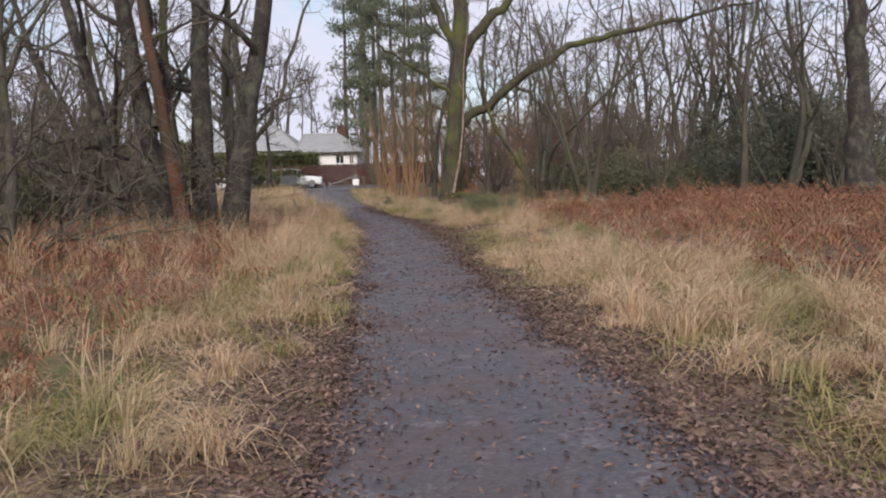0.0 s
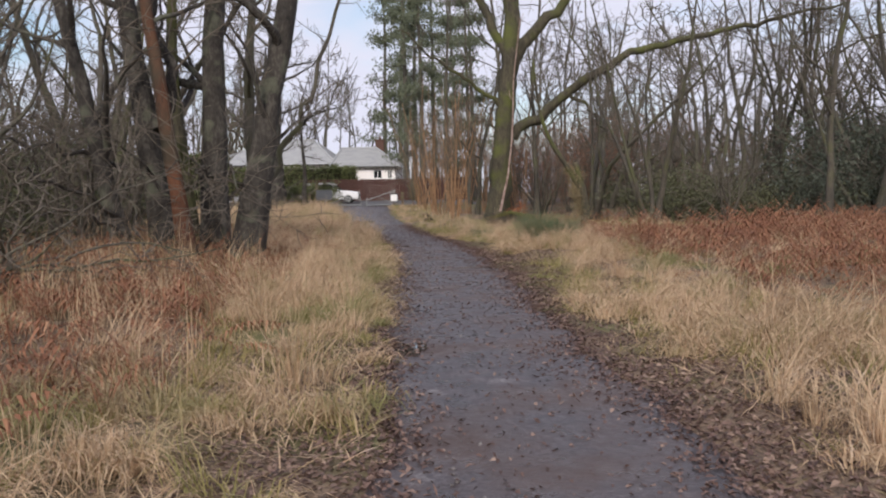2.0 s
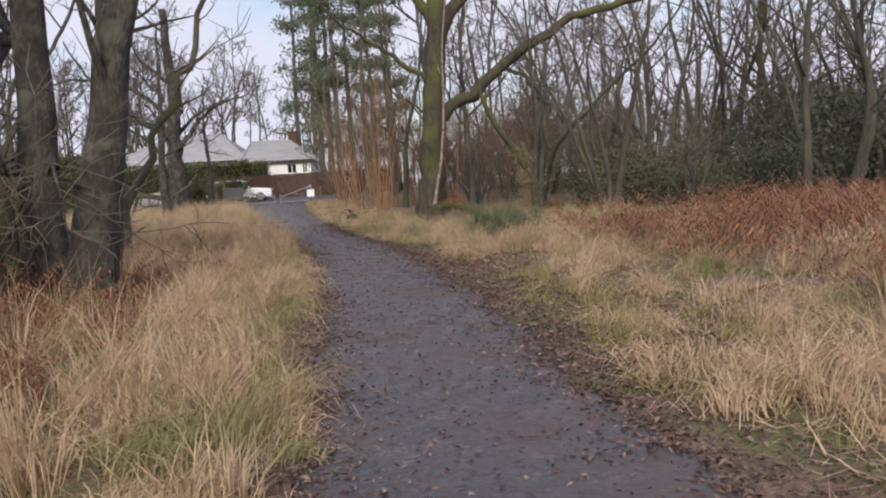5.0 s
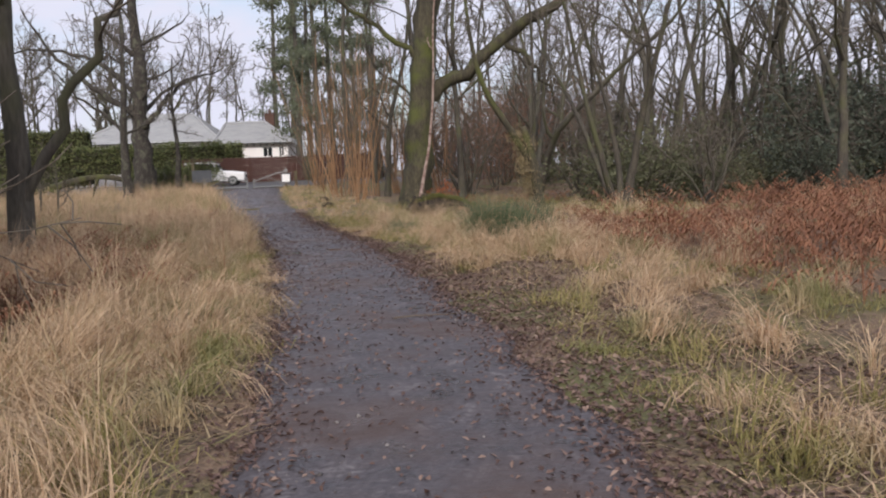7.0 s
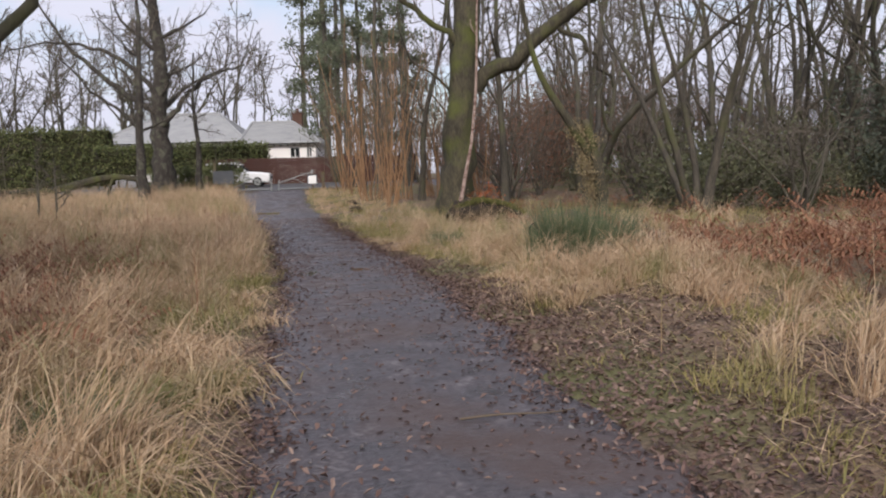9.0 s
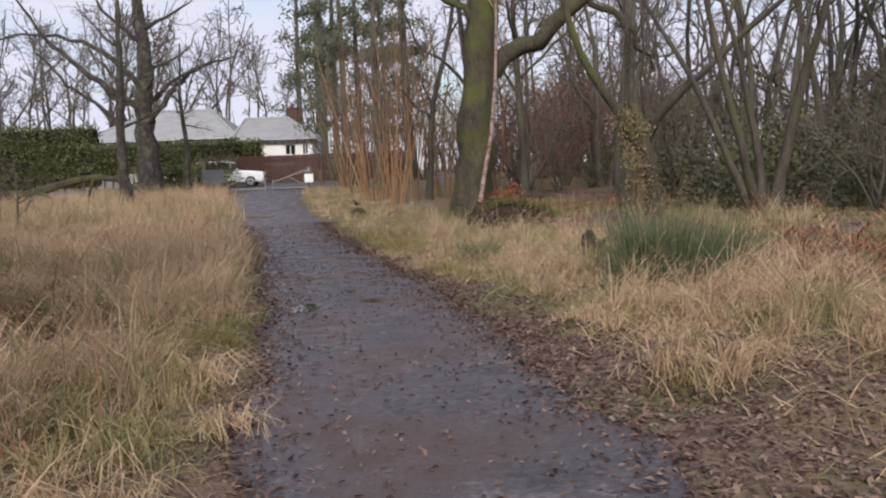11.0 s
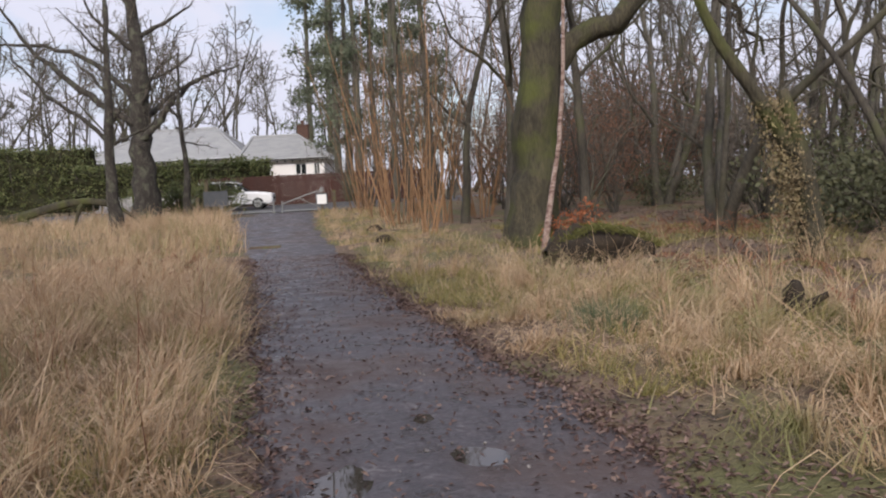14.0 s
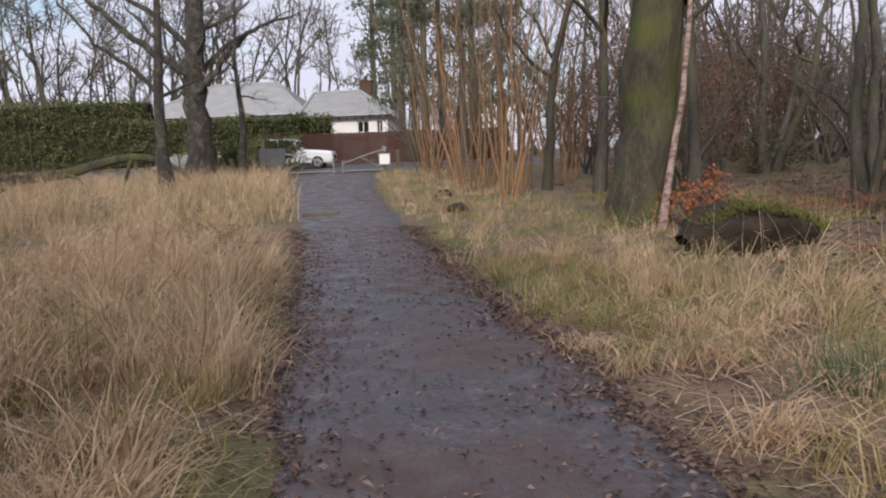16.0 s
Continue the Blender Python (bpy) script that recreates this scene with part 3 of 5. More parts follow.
tree("tree", (-13.55, 68.0, gz(-13.55, 68) - 0.1), "thin bare sapling by the hedge", [([(0, 0, 0), (0.1, 0, 3), (-0.1, 0, 5.5), (0.1, 0, 8.5)], 0.19, 0.04)], auto=9, twig=1.0, bark=M_DARKBARK, seed=25, limb_len=2.8, limb_start=0.45)
for x, y, h, sd in ((-13.5, 45.0, 2.6, 31), (-12.6, 44.2, 2.2, 32), (-9.8, 34.0, 2.0, 33), (-20.5, 52, 3.2, 34), (-11.0, 31.5, 2.4, 36)):
    tree("sapling", (x, y, gz(x, y) - 0.03), "spindly bare sapling in dead grass", [([(0, 0, 0), (0.08, 0, h * 0.4), (0.02, 0.1, h)], 0.045, 0.012)], auto=5, twig=0.6, seed=sd, sides=7, limb_len=1.0, depth=2, limb_start=0.2, category="tree", group="saplings in the grass")

# ---------------------------------------------------------------- hazel stools


def hazel(seed, count, h):
    r = np.random.default_rng(seed)
    ob = empty("hazel_bush", (0, 0, 0), "coppiced hazel with many straight orange-brown stems", "shrub", "hazels by the path")
    t = Soup()
    for _ in range(count):
        a, q = r.random() * 6.283, r.random() ** 0.6 * 0.55
        top = h * r.uniform(0.65, 1.1)
        d = (math.cos(a) * 0.2, math.sin(a) * 0.2, 1)
        p = wander(r, (q * math.cos(a), q * math.sin(a), 0), d, top, 10, 0.06, 0.01)
        rr = r.uniform(0.010, 0.036)
        s = Soup()
        tube(s, p, np.linspace(rr, 0.008, 11), 7)
        part("stem", s, M_HAZEL, ob)
        shoots(r, t, p, rr, 9, 1.3, 1, 0.35, 0.08, 0.12, fork=3, spread=0.55)
    tagged(part("crown", t, M_TWIG, ob), kind="stuff")
    return ob


HZ = [hazel(41, 16, 8.0), hazel(42, 12, 7.0)]
for i, (x, y, a) in enumerate([(-2.55, 53.5, 0), (-1.75, 49.2, 40), (-3.4, 58.5, 100), (-1.0, 53.0, 200), (0.4, 56.0, 300), (-2.1, 57.0, 20), (-4.6, 66, 70), (1.8, 47.8, 150)]):
    if i < 2:
        HZ[i].location = (x, y, gz(x, y) - 0.03)
    else:
        copy_thing(HZ[i % 2], pose(x, y, gz(x, y) - 0.03, 0, 0, a))

# ---------------------------------------------------------------- woodland trees, a few kinds repeated


def wood_tree(seed, kind, far=False):
    r = np.random.default_rng(seed)
    h = r.uniform(12, 15.5)
    if kind == "pole":
        p = wander(r, (0, 0, 0), (r.normal() * 0.08, r.normal() * 0.08, 1), h, 7, 0.09, 0.05)
        st = [([tuple(q) for q in p], r.uniform(0.12, 0.17), 0.03)]
    else:
        st = []
        for i in range(int(r.integers(3, 5))):
            a = i * 1.7 + r.random()
            p = wander(r, (0.2 * math.cos(a), 0.2 * math.sin(a), 0), (math.cos(a) * 0.45, math.sin(a) * 0.45, 1), h * r.uniform(0.6, 1.0), 7, 0.15, 0.05)
            st.append(([tuple(q) for q in p], r.uniform(0.08, 0.16), 0.02))
    label = "tall crooked bare woodland tree" if kind == "pole" else "multi-stemmed bare coppice tree with spreading stems"
    return tree("tree" if kind == "pole" else "coppice_tree", (0, 0, 0), label, st, auto=8 if kind == "pole" else 3, twig=0.75 if not far else 0.7, bark=M_BARK if seed % 2 else M_WOODBARK, seed=seed, sides=7, limb_len=3.6 if kind == "pole" else 2.8, depth=2, group="trees of the wood", limb_start=0.22, fork=4 if not far else 3, fine=0.012 if not far else 0.026)


WOOD = [wood_tree(51, "pole"), wood_tree(52, "pole"), wood_tree(54, "pole"), wood_tree(61, "coppice"), wood_tree(62, "coppice"), wood_tree(65, "coppice"), wood_tree(55, "pole", True), wood_tree(57, "pole", True), wood_tree(66, "coppice", True)]
rng = np.random.default_rng(77)
spots = [(5.0, 43.6, 3, 1.0), (7.6, 57.0, 5, 1.2), (9.6, 47.6, 5, 1.0), (12.8, 36.2, 1, 1.0), (15.9, 46.0, 4, 1.1), (16.5, 57.0, 3, 1.1), (17.2, 50.3, 1, 1.2),
         (-0.4, 51.6, 2, 1.0), (0.9, 50.5, 0, 1.25), (2.6, 47.0, 1, 1.0), (11.5, 50.0, 5, 1.1), (20.0, 42.0, 3, 1.0), (-2.2, 62.0, 1, 1.1), (6.3, 37.0, 4, 0.85), (-9.6, 19.0, 1, 0.95), (-8.9, 22.5, 4, 0.9), (-11.5, 18.5, 3, 1.0), (-13, 24, 0, 1.1), (-10.5, 27.5, 5, 0.9), (-12.5, 33, 2, 1.0), (-15, 38, 4, 1.0), (-8.3, 15.8, 5, 0.8)]
while len(spots) < 68:
    x, y = rng.uniform(2, 38), rng.uniform(38, 84)
    if x < 0.1 * (y - 40) + 3 or (x < 13 and y < 56) or any((x - q[0]) ** 2 + (y - q[1]) ** 2 < 4.5 for q in spots):
        continue
    spots.append((x, y, int(rng.integers(0, 6)), rng.uniform(0.8, 1.25)))
while len(spots) < 102:
    x, y = rng.uniform(-34, -8), rng.uniform(17, 62)
    if x > -8.5 - 0.36 * (y - 16) or any((x - q[0]) ** 2 + (y - q[1]) ** 2 < 6 for q in spots):
        continue
    spots.append((x, y, int(rng.integers(0, 6)), rng.uniform(0.7, 1.15)))
while len(spots) < 134:
    x, y = rng.uniform(-60, 6), rng.uniform(106, 140)
    spots.append((x, y, int(rng.integers(0, 6)), rng.uniform(0.95, 1.45)))
while len(spots) < 178:
    x, y = rng.uniform(-66, -17), rng.uniform(105, 126)
    spots.append((x, y, int(rng.integers(0, 6)), rng.uniform(1.2, 1.45)))
while len(spots) < 195:
    x, y = rng.uniform(3, 28), rng.uniform(86, 112)
    spots.append((x, y, int(rng.integers(0, 6)), rng.uniform(1.15, 1.45)))
# a few unseen trees behind and beside the start, added only for the light
while len(spots) < 202:
    x, y = rng.uniform(-30, 30), rng.uniform(-40, 12)
    if abs(x) < 9:
        continue
    spots.append((x, y, int(rng.integers(0, 6)), rng.uniform(0.8, 1.1)))
used = set()
for x, y, k, s in spots:
    if y > 72 or y < 12 or abs(x) > 27:
        k = 6 + k % 3
    m = pose(x, y, gz(x, y) - 0.08, 0, 0, rng.uniform(0, 360)) 
    if k in used:
        c = copy_thing(WOOD[k], m)
    else:
        used.add(k)
        c = WOOD[k]
        c.matrix_basis = m
    c.scale = (s, s, s if s < 1.5 else 1.2)

# ---------------------------------------------------------------- leafy crowns


def leaf_cloud(soup, centres, size, count, leaf, rng, droop=0.0, flat=1.0):
    """Many small pointed leaves scattered in loose clumps."""
    c = centres[rng.integers(0, len(centres), count)]
    p = c + rng.normal(size=(count, 3)) * size * (1, 1, flat)
    d = rng.normal(size=(count, 3))
    d[:, 2] -= droop
    d /= np.linalg.norm(d, axis=1)[:, None]
    w = np.cross(d, rng.normal(size=(count, 3)))
    w /= np.linalg.norm(w, axis=1)[:, None] + 1e-9
    ln = leaf * rng.uniform(0.6, 1.4, (count, 1))
    v = np.stack([p, p + d * ln * 0.5 + w * ln * 0.3, p + d * ln, p + d * ln * 0.5 - w * ln * 0.3], 1).reshape(-1, 3)
    soup.add(v, np.arange(count * 4).reshape(-1, 4))


def pine(seed):
    r = np.random.default_rng(seed)
    ob = empty("pine_tree", (0, 0, 0), "tall pine with ragged grey-green needle clumps", "tree", "pines by the lane")
    h = 17
    s = Soup()
    p = wander(r, (0, 0, 0), (0.02, 0, 1), h, 12, 0.03, 0.05)
    tube(s, p, np.linspace(0.26, 0.05, 13), 10, 0.05, r)
    part("trunk", s, M_BARK, ob)
    cs = []
    for i in range(30):
        f = r.uniform(0.22, 1.0)
        a = r.random() * 6.283
        q = wander(r, p[int(f * 11)], (math.cos(a), math.sin(a), 0.1), r.uniform(1.0, 2.8) * (1.2 - 0.7 * f), 5, 0.15, 0.03)
        s = Soup()
        tube(s, q, np.linspace(0.05, 0.012, 6), 5)
        part("limb", s, M_BARK, ob)
        cs += [q[3], q[4], q[5]]
    s = Soup()
    leaf_cloud(s, np.array(cs), 0.36, 4200, 0.19, r, 0.0, 0.6)
    part("crown", s, M_NEEDLE, ob)
    return ob


PINES = [pine(71), pine(72)]
for i, (x, y, sc) in enumerate([(-7.5, 88, 1.2), (-5.6, 84, 1.1), (-4.6, 90, 1.1), (-3.0, 76, 0.9), (-7.2, 96, 1.2), (-2.4, 86, 1.0), (-1.0, 71, 0.85), (-9.6, 105, 1.3), (-11.6, 108, 1.3), (-0.6, 80, 0.95)]):
    o = PINES[i] if i < 2 else copy_thing(PINES[i % 2], pose(0, 0, 0))
    o.matrix_basis = pose(x, y, gz(x, y) - 0.1, 0, 0, 77 * i)
    o.scale = (sc, sc, sc * 1.3)


def bush(name, label, x, y, w, d, h, leaf, count, material, seed, stems=7):
    r = np.random.default_rng(seed)
    ob = empty(name, (x, y, gz(x, y) - 0.05), label, "shrub", "shrubs of the wood")
    cs = []
    st = Soup()
    for _ in range(stems):
        a = r.random() * 6.283
        q = wander(r, (r.normal() * 0.15, r.normal() * 0.15, 0), (math.cos(a) * w / h * 0.6, math.sin(a) * d / h * 0.6, 1), h * r.uniform(0.7, 1.1), 7, 0.16, 0.02)
        s = Soup()
        tube(s, q, np.linspace(0.045, 0.01, 8), 6)
        part("stem", s, M_BARK, ob)
        shoots(r, st, q, 0.03, 10, h * 0.42, 1, 0.15, 0.0, fork=3, fine=0.010)
        for i in range(2, 8):
            for _k in range(3):
                cs.append(q[i] + r.normal(size=3) * (w * 0.22, d * 0.22, h * 0.09))
    tagged(part("branchwork", st, M_TWIG, ob), kind="stuff")
    if count:
        s = Soup()
        cs = np.array(cs)
        cs[:, 2] = np.maximum(cs[:, 2], 0.12)
        leaf_cloud(s, cs, min(w, d) * 0.11, count, leaf, r)
        part("crown", s, material, ob)
    return ob


G = "dense dark evergreen shrub under bare trees"
B_ = bush("evergreen_shrub", G, 8.3, 41.5, 3.6, 2.4, 2.6, 0.13, 3800, M_THICKET, 81)
for i, (x, y, s) in enumerate([(12.2, 42.5, 0.75), (10.4, 40.2, 0.7), (14.4, 41.0, 0.8), (19.2, 42.5, 0.9), (9.6, 46.5, 1.0), (16.5, 44.0, 1.05), (22.5, 46, 1.2), (13.0, 50, 1.1), (30, 52, 1.3), (7.8, 58, 0.8), (18, 56, 1.3),
                                (-11.5, 27, 1.0), (-14.5, 30, 1.2), (-10.5, 22, 0.9), (-17, 36, 1.3), (-13, 20, 1.1), (-21, 40, 1.4), (-24, 46, 1.3), (-16, 25, 1.2), (-28, 52, 1.4)]):
    o = copy_thing(B_, pose(x, y, gz(x, y) - 0.05, 0, 0, 47 * i))
    o.scale = (s, s, s * (0.85 + 0.1 * (i % 3)))
C_ = bush("beech_bush", "young beech thicket still holding sparse copper leaves", 3.6, 56.5, 3.4, 3.0, 4.6, 0.075, 4200, M_DULLCOPPER, 82, 9)
for i, (x, y, s) in enumerate([(6.2, 59, 1.1), (1.8, 59.5, 1.0), (9.0, 62, 1.2), (5.0, 66, 1.2), (12.5, 66, 1.2), (2.0, 67, 1.1), (16, 70, 1.3), (8, 72, 1.3), (20, 66, 1.2), (4.9, 53.5, 0.7)]):
    o = copy_thing(C_, pose(x, y, gz(x, y) - 0.05, 0, 0, 61 * i))
    o.scale = (s, s, s)
tagged(bush("beech_bush", "low red-brown beech shoots beside the oak", 1.25, 41.6, 1.1, 0.6, 0.85, 0.07, 900, M_COPPER, 83, 5))
THICK = np.random.default_rng(88)
D_ = bush("thicket", "grey-brown tangle of bare shrub twigs", 9.5, 38.0, 3.2, 2.8, 3.6, 0.1, 0, M_TWIG, 84, 9)
for i, (x, y, s) in enumerate([(7.5, 47, 1.2), (12, 45, 1.2), (14.5, 40, 1.1), (18.5, 40, 1.2), (21, 50, 1.5), (26, 42, 1.3), (3.2, 50.5, 1.2), (10, 55, 1.5), (-8.6, 20.5, 1.1), (-10.2, 17.5, 1.2), (-12.5, 24, 1.4), (-9.5, 27, 1.1),
                                (-15, 21, 1.5), (-19, 31, 1.6), (-8.8, 14.5, 0.9), (30, 60, 1.7), (15, 60, 1.6), (-23, 58, 1.3), (-28, 62, 1.5), (0, 76, 1.8), (5, 80, 2.0), (11, 84, 2.1), (18, 82, 2.2), (26, 78, 2.2), (34, 74, 2.2), (-3.4, 92, 1.8), (-4.5, 70, 1.3), (24, 68, 1.9), (7, 70, 1.6), (40, 84, 2.4), (20, 96, 2.4), (30, 98, 2.4)]):
    o = copy_thing(D_, pose(x, y, gz(x, y) - 0.05, 0, 0, 53 * i))
    o.scale = (s, s, s)

Y_ = bush("yew_tree", "dark green yew with drooping ragged boughs", 15.6, 41.2, 4.6, 3.4, 4.6, 0.15, 6500, M_YEW, 86, 10)
for x, y, a, s in ((18.4, 43.0, 70, 1.1), (13.6, 39.0, 190, 0.55)):
    o = copy_thing(Y_, pose(x, y, gz(x, y) - 0.05, 0, 0, a))
    o.scale = (s, s, s)
for i in range(26):
    x, y = THICK.uniform(4, 40), THICK.uniform(60, 84)
    x = max(x, 0.14 * (y - 40) + 4.5)
    k = THICK.uniform(1.3, 2.0)
    o = copy_thing(D_, pose(x, y, gz(x, y) - 0.05, 0, 0, 71 * i))
    o.scale = (k, k, k * THICK.uniform(1.1, 1.6))
for i in range(5):
    x, y = THICK.uniform(-24, -9), THICK.uniform(20, 50)
    x = min(x, -9 - 0.3 * (y - 18))
    k = THICK.uniform(1.1, 1.7)
    o = copy_thing(D_, pose(x, y, gz(x, y) - 0.05, 0, 0, 83 * i))
    o.scale = (k, k, k * THICK.uniform(1.1, 1.5))

# broken, ivy-hung stump of a tree
r_ = np.random.default_rng(91)
snag = empty("broken_trunk", (3.65, 36.2, gz(3.65, 36.2) - 0.08), "broken leaning trunk shaggy with dead ivy and moss", "tree")
for pts, a, b in (([(0, 0, 0), (0.05, 0, 0.8), (-0.1, 0, 1.7), (-0.35, 0, 2.6)], 0.22, 0.10), ([(-0.1, 0.02, 1.5), (-0.6, 0, 2.4), (-1.3, 0.1, 3.4), (-1.7, 0.1, 4.6), (-1.9, 0.1, 6.5)], 0.11, 0.03)):
    s = Soup()
    tube(s, resample(pts, 14), np.linspace(a, b, 14), 10, 0.16, r_, True)
    part("trunk", s, M_MOSSBARK, snag)
s = Soup()
cl = np.array([(0.02 - 0.1 * k / 6 + r_.normal() * 0.1, r_.normal() * 0.1, 0.2 + 2.3 * k / 30) for k in range(30)])
leaf_cloud(s, cl, 0.12, 5200, 0.05, r_, 1.6)
part("ivy", s, M_DEADIVY, snag, "dry brown ivy and moss")

# ---------------------------------------------------------------- logs and stumps
r_ = np.random.default_rng(95)
s = Soup()
tube(s, resample([(0, 0, 0.18), (0.2, 0.1, 0.26), (0.7, 0.35, 0.30), (1.4, 0.8, 0.24), (2.0, 1.2, 0.10)], 16), np.interp(np.linspace(0, 1, 16), [0, 0.12, 0.4, 0.8, 1], [0.12, 0.30, 0.33, 0.25, 0.10]), 14, 0.24, r_, True)
lg = empty("mossy_log", (0.0, 37.4, gz(0.0, 37.4) + 0.02), "rotting black log with a mossy back beside the oak", "log")
part("wood", s, M_ROT, lg)
s = Soup()
for _ in range(2600):
    f = r_.random()
    c = np.array([np.interp(f, [0, 0.35, 0.7, 1], [0.15, 0.7, 1.4, 2.0]), np.interp(f, [0, 0.35, 0.7, 1], [0.08, 0.35, 0.8, 1.2]), np.interp(f, [0, 0.35, 0.7, 1], [0.42, 0.58, 0.44, 0.16])])
    c += r_.normal(size=3) * (0.10, 0.10, 0.03) + np.array((0.08, 0, 0))
    d = r_.normal(size=3) * 0.03
    d[2] = 0.05
    s.add([c, c + (0.022, 0.0, 0), c + d], None, [(0, 1, 2)])
part("moss", s, M_MOSS, lg, "yellow-green moss")
s = Soup()
tube(s, resample([(0, 0, -0.05), (0.01, 0, 0.12), (0.05, 0.02, 0.27)], 9), np.array([0.15, 0.12, 0.10, 0.09, 0.09, 0.095, 0.09, 0.07, 0.03]), 11, 0.2, r_, True)
st_ = part("stump", s, M_ROT, label="small black rotten stump in tufted grass")
st_.location = (1.3, 31.5, gz(1.3, 31.5))
st_.scale = (0.95, 0.95, 1.5)
tagged(st_, category="stump")
s = Soup()
tube(s, resample([(0, 0, 0), (0.1, 0, 0.1), (0.32, -0.04, 0.18)], 7), np.linspace(0.05, 0.02, 7), 7, 0.1, r_, True)
sp_ = part("knot", s, M_ROT, st_)
fl = empty("fallen_trunk", (-21.5, 63.5, gz(-21.5, 63.5)), "long fallen trunk with moss lying in grass", "log")
s = Soup()
tube(s, resample([(-2, 0, 0.35), (1, 0, 0.5), (3, 0, 1.0), (4.6, 0, 1.3), (5.8, 0, 1.0)], 18), np.linspace(0.24, 0.14, 18), 11, 0.2, r_, True)
part("wood", s, M_MOSSBARK, fl)
for a, b in (((1.5, 0, 0.6), (2.6, -0.6, 0.0)), ((4.4, 0, 1.2), (4.1, -0.3, 0.0)), ((5.6, 0, 1.1), (7.0, -0.4, 0.2)), ((-1, 0, 0.4), (-3.2, -0.5, 0.9))):
    s = Soup()
    tube(s, resample([a, ((a[0] + b[0]) / 2, a[1] - 0.2, (a[2] + b[2]) / 2 + 0.15), b], 8), np.linspace(0.11, 0.05, 8), 7, 0.08, r_)
    part("limb", s, M_MOSSBARK, fl)

# ---------------------------------------------------------------- gate, signs, hedge, fence
zg = gz(-9.5, 70.5) + 0.04


def gate_leaf(name, hinge, end, label):
    ob = empty(name, (hinge[0], hinge[1], zg), label, "gate", "barrier gates")
    L = end - hinge[0]
    sg = 1 if L > 0 else -1
    part("post", boxed(-0.07, 0.07, -0.07, 0.07, -0.1, 1.35, 0.012), M_STEEL, ob)
    s = Soup()
    tube(s, resample([(0, 0, 1.18), (L * 0.25, 0, 1.08), (L * 0.65, 0, 0.78), (L * 0.97, 0, 0.55)], 12), np.full(12, 0.035), 8)
    part("top_rail", s, M_STEEL, ob)
    part("bottom_rail", rod(bmesh.new(), (0, 0, 0.18), (L, 0, 0.18), 0.03), M_STEEL, ob)
    part("end_bar", rod(bmesh.new(), (L * 0.97, 0, -0.05), (L * 0.97, 0, 0.72), 0.04), M_STEEL, ob)
    part("brace", rod(bmesh.new(), (0, 0, 0.2), (L * 0.55, 0, 0.84), 0.022), M_STEEL, ob)
    return ob


gate_leaf("barrier_gate", (-12.3, 70.2), -9.45, "low galvanised swing barrier across the path end")
gate_leaf("barrier_gate", (-6.95, 70.2), -9.15, "low galvanised swing barrier across the path end")


def sign(name, x, y, w, z0, z1, material, label, post_h):
    zz = gz(x, y)
    ob = empty(name, (x, y, zz), label, "sign")
    part("post", boxed(-0.06, 0.06, 0.02, 0.12, -0.1, post_h, 0.01), M_WOOD, ob)
    part("board", boxed(-w / 2, w / 2, -0.02, 0.018, z0, z1, 0.008), material, ob)
    return ob


sb = sign("notice_board", -11.75, 66.5, 1.2, 0.62, 1.38, M_SIGN, "dark grey notice board on a post", 1.3)
sw = sign("gate_notice", -6.85, 69.2, 0.62, 0.35, 1.0, M_SIGN, "small white notice on a dark gatepost board", 1.05)
part("notice", boxed(-0.25, 0.25, -0.03, -0.022, 0.42, 0.92), M_PAPER, sw)
for x, y, h in ((-12.9, 69.6, 1.9), (-13.6, 70.4, 1.1), (-6.3, 70.4, 1.2)):
    p = part("gatepost", boxed(-0.09, 0.09, -0.09, 0.09, -0.1, h, 0.02), M_WOOD, label="weathered mossy wooden gatepost beside the barrier")
    p.location = (x, y, gz(x, y))
    tagged(p, category="post", group="gateposts")


def hedge(x0, x1, y, depth, h, seed, label, gap=0.45):
    r = np.random.default_rng(seed)
    n = int((x1 - x0) * 95 * h / 4)
    z = gz((x0 + x1) / 2, y)
    ob = empty("hedge", ((x0 + x1) / 2, y, z - 0.05), label, "hedge")
    half = (x1 - x0) / 2
    p = np.stack([r.uniform(-half, half, n * 3), r.uniform(-depth / 2, depth / 2, n * 3), gap + (h - gap) * r.random(n * 3) ** 0.85], 1)
    keep = (np.abs(p[:, 1] + 0.0) > depth * 0.30) | (p[:, 2] > h - 0.5)
    p = p[keep]
    p[:, 2] += 0.10 * np.sin(p[:, 0] * 1.7)
    s = Soup()
    leaf_cloud(s, p, 0.12, len(p) * 6, 0.16, r)
    part("foliage", s, M_HEDGE, ob)
    s = Soup()
    k = int(half * 2 / 0.7)
    for i in range(k):
        x = -half + 0.3 + i * 0.7 + r.normal() * 0.1
        q = wander(r, (x, r.normal() * 0.15, 0), (0, 0, 1), h * 0.95, 6, 0.10, 0.05)
        tube(s, q, np.linspace(0.07, 0.02, 7), 6)
        shoots(r, s, q, 0.04, 8, 0.9, 1, 0.1, 0.0, fork=3)
    tagged(part("branchwork", s, M_BARK, ob), kind="stuff")
    # solid block filling the hedge; its dark colour stands for shade among inner twigs
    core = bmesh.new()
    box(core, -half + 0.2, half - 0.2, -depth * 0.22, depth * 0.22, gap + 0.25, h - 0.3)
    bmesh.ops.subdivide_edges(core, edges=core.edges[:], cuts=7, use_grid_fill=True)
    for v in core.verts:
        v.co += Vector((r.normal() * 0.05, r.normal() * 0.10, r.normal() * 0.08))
    part("dense_core", core, M_INNER, ob, "solid core for the inner twigs, shade put into its dark colour")
    return ob


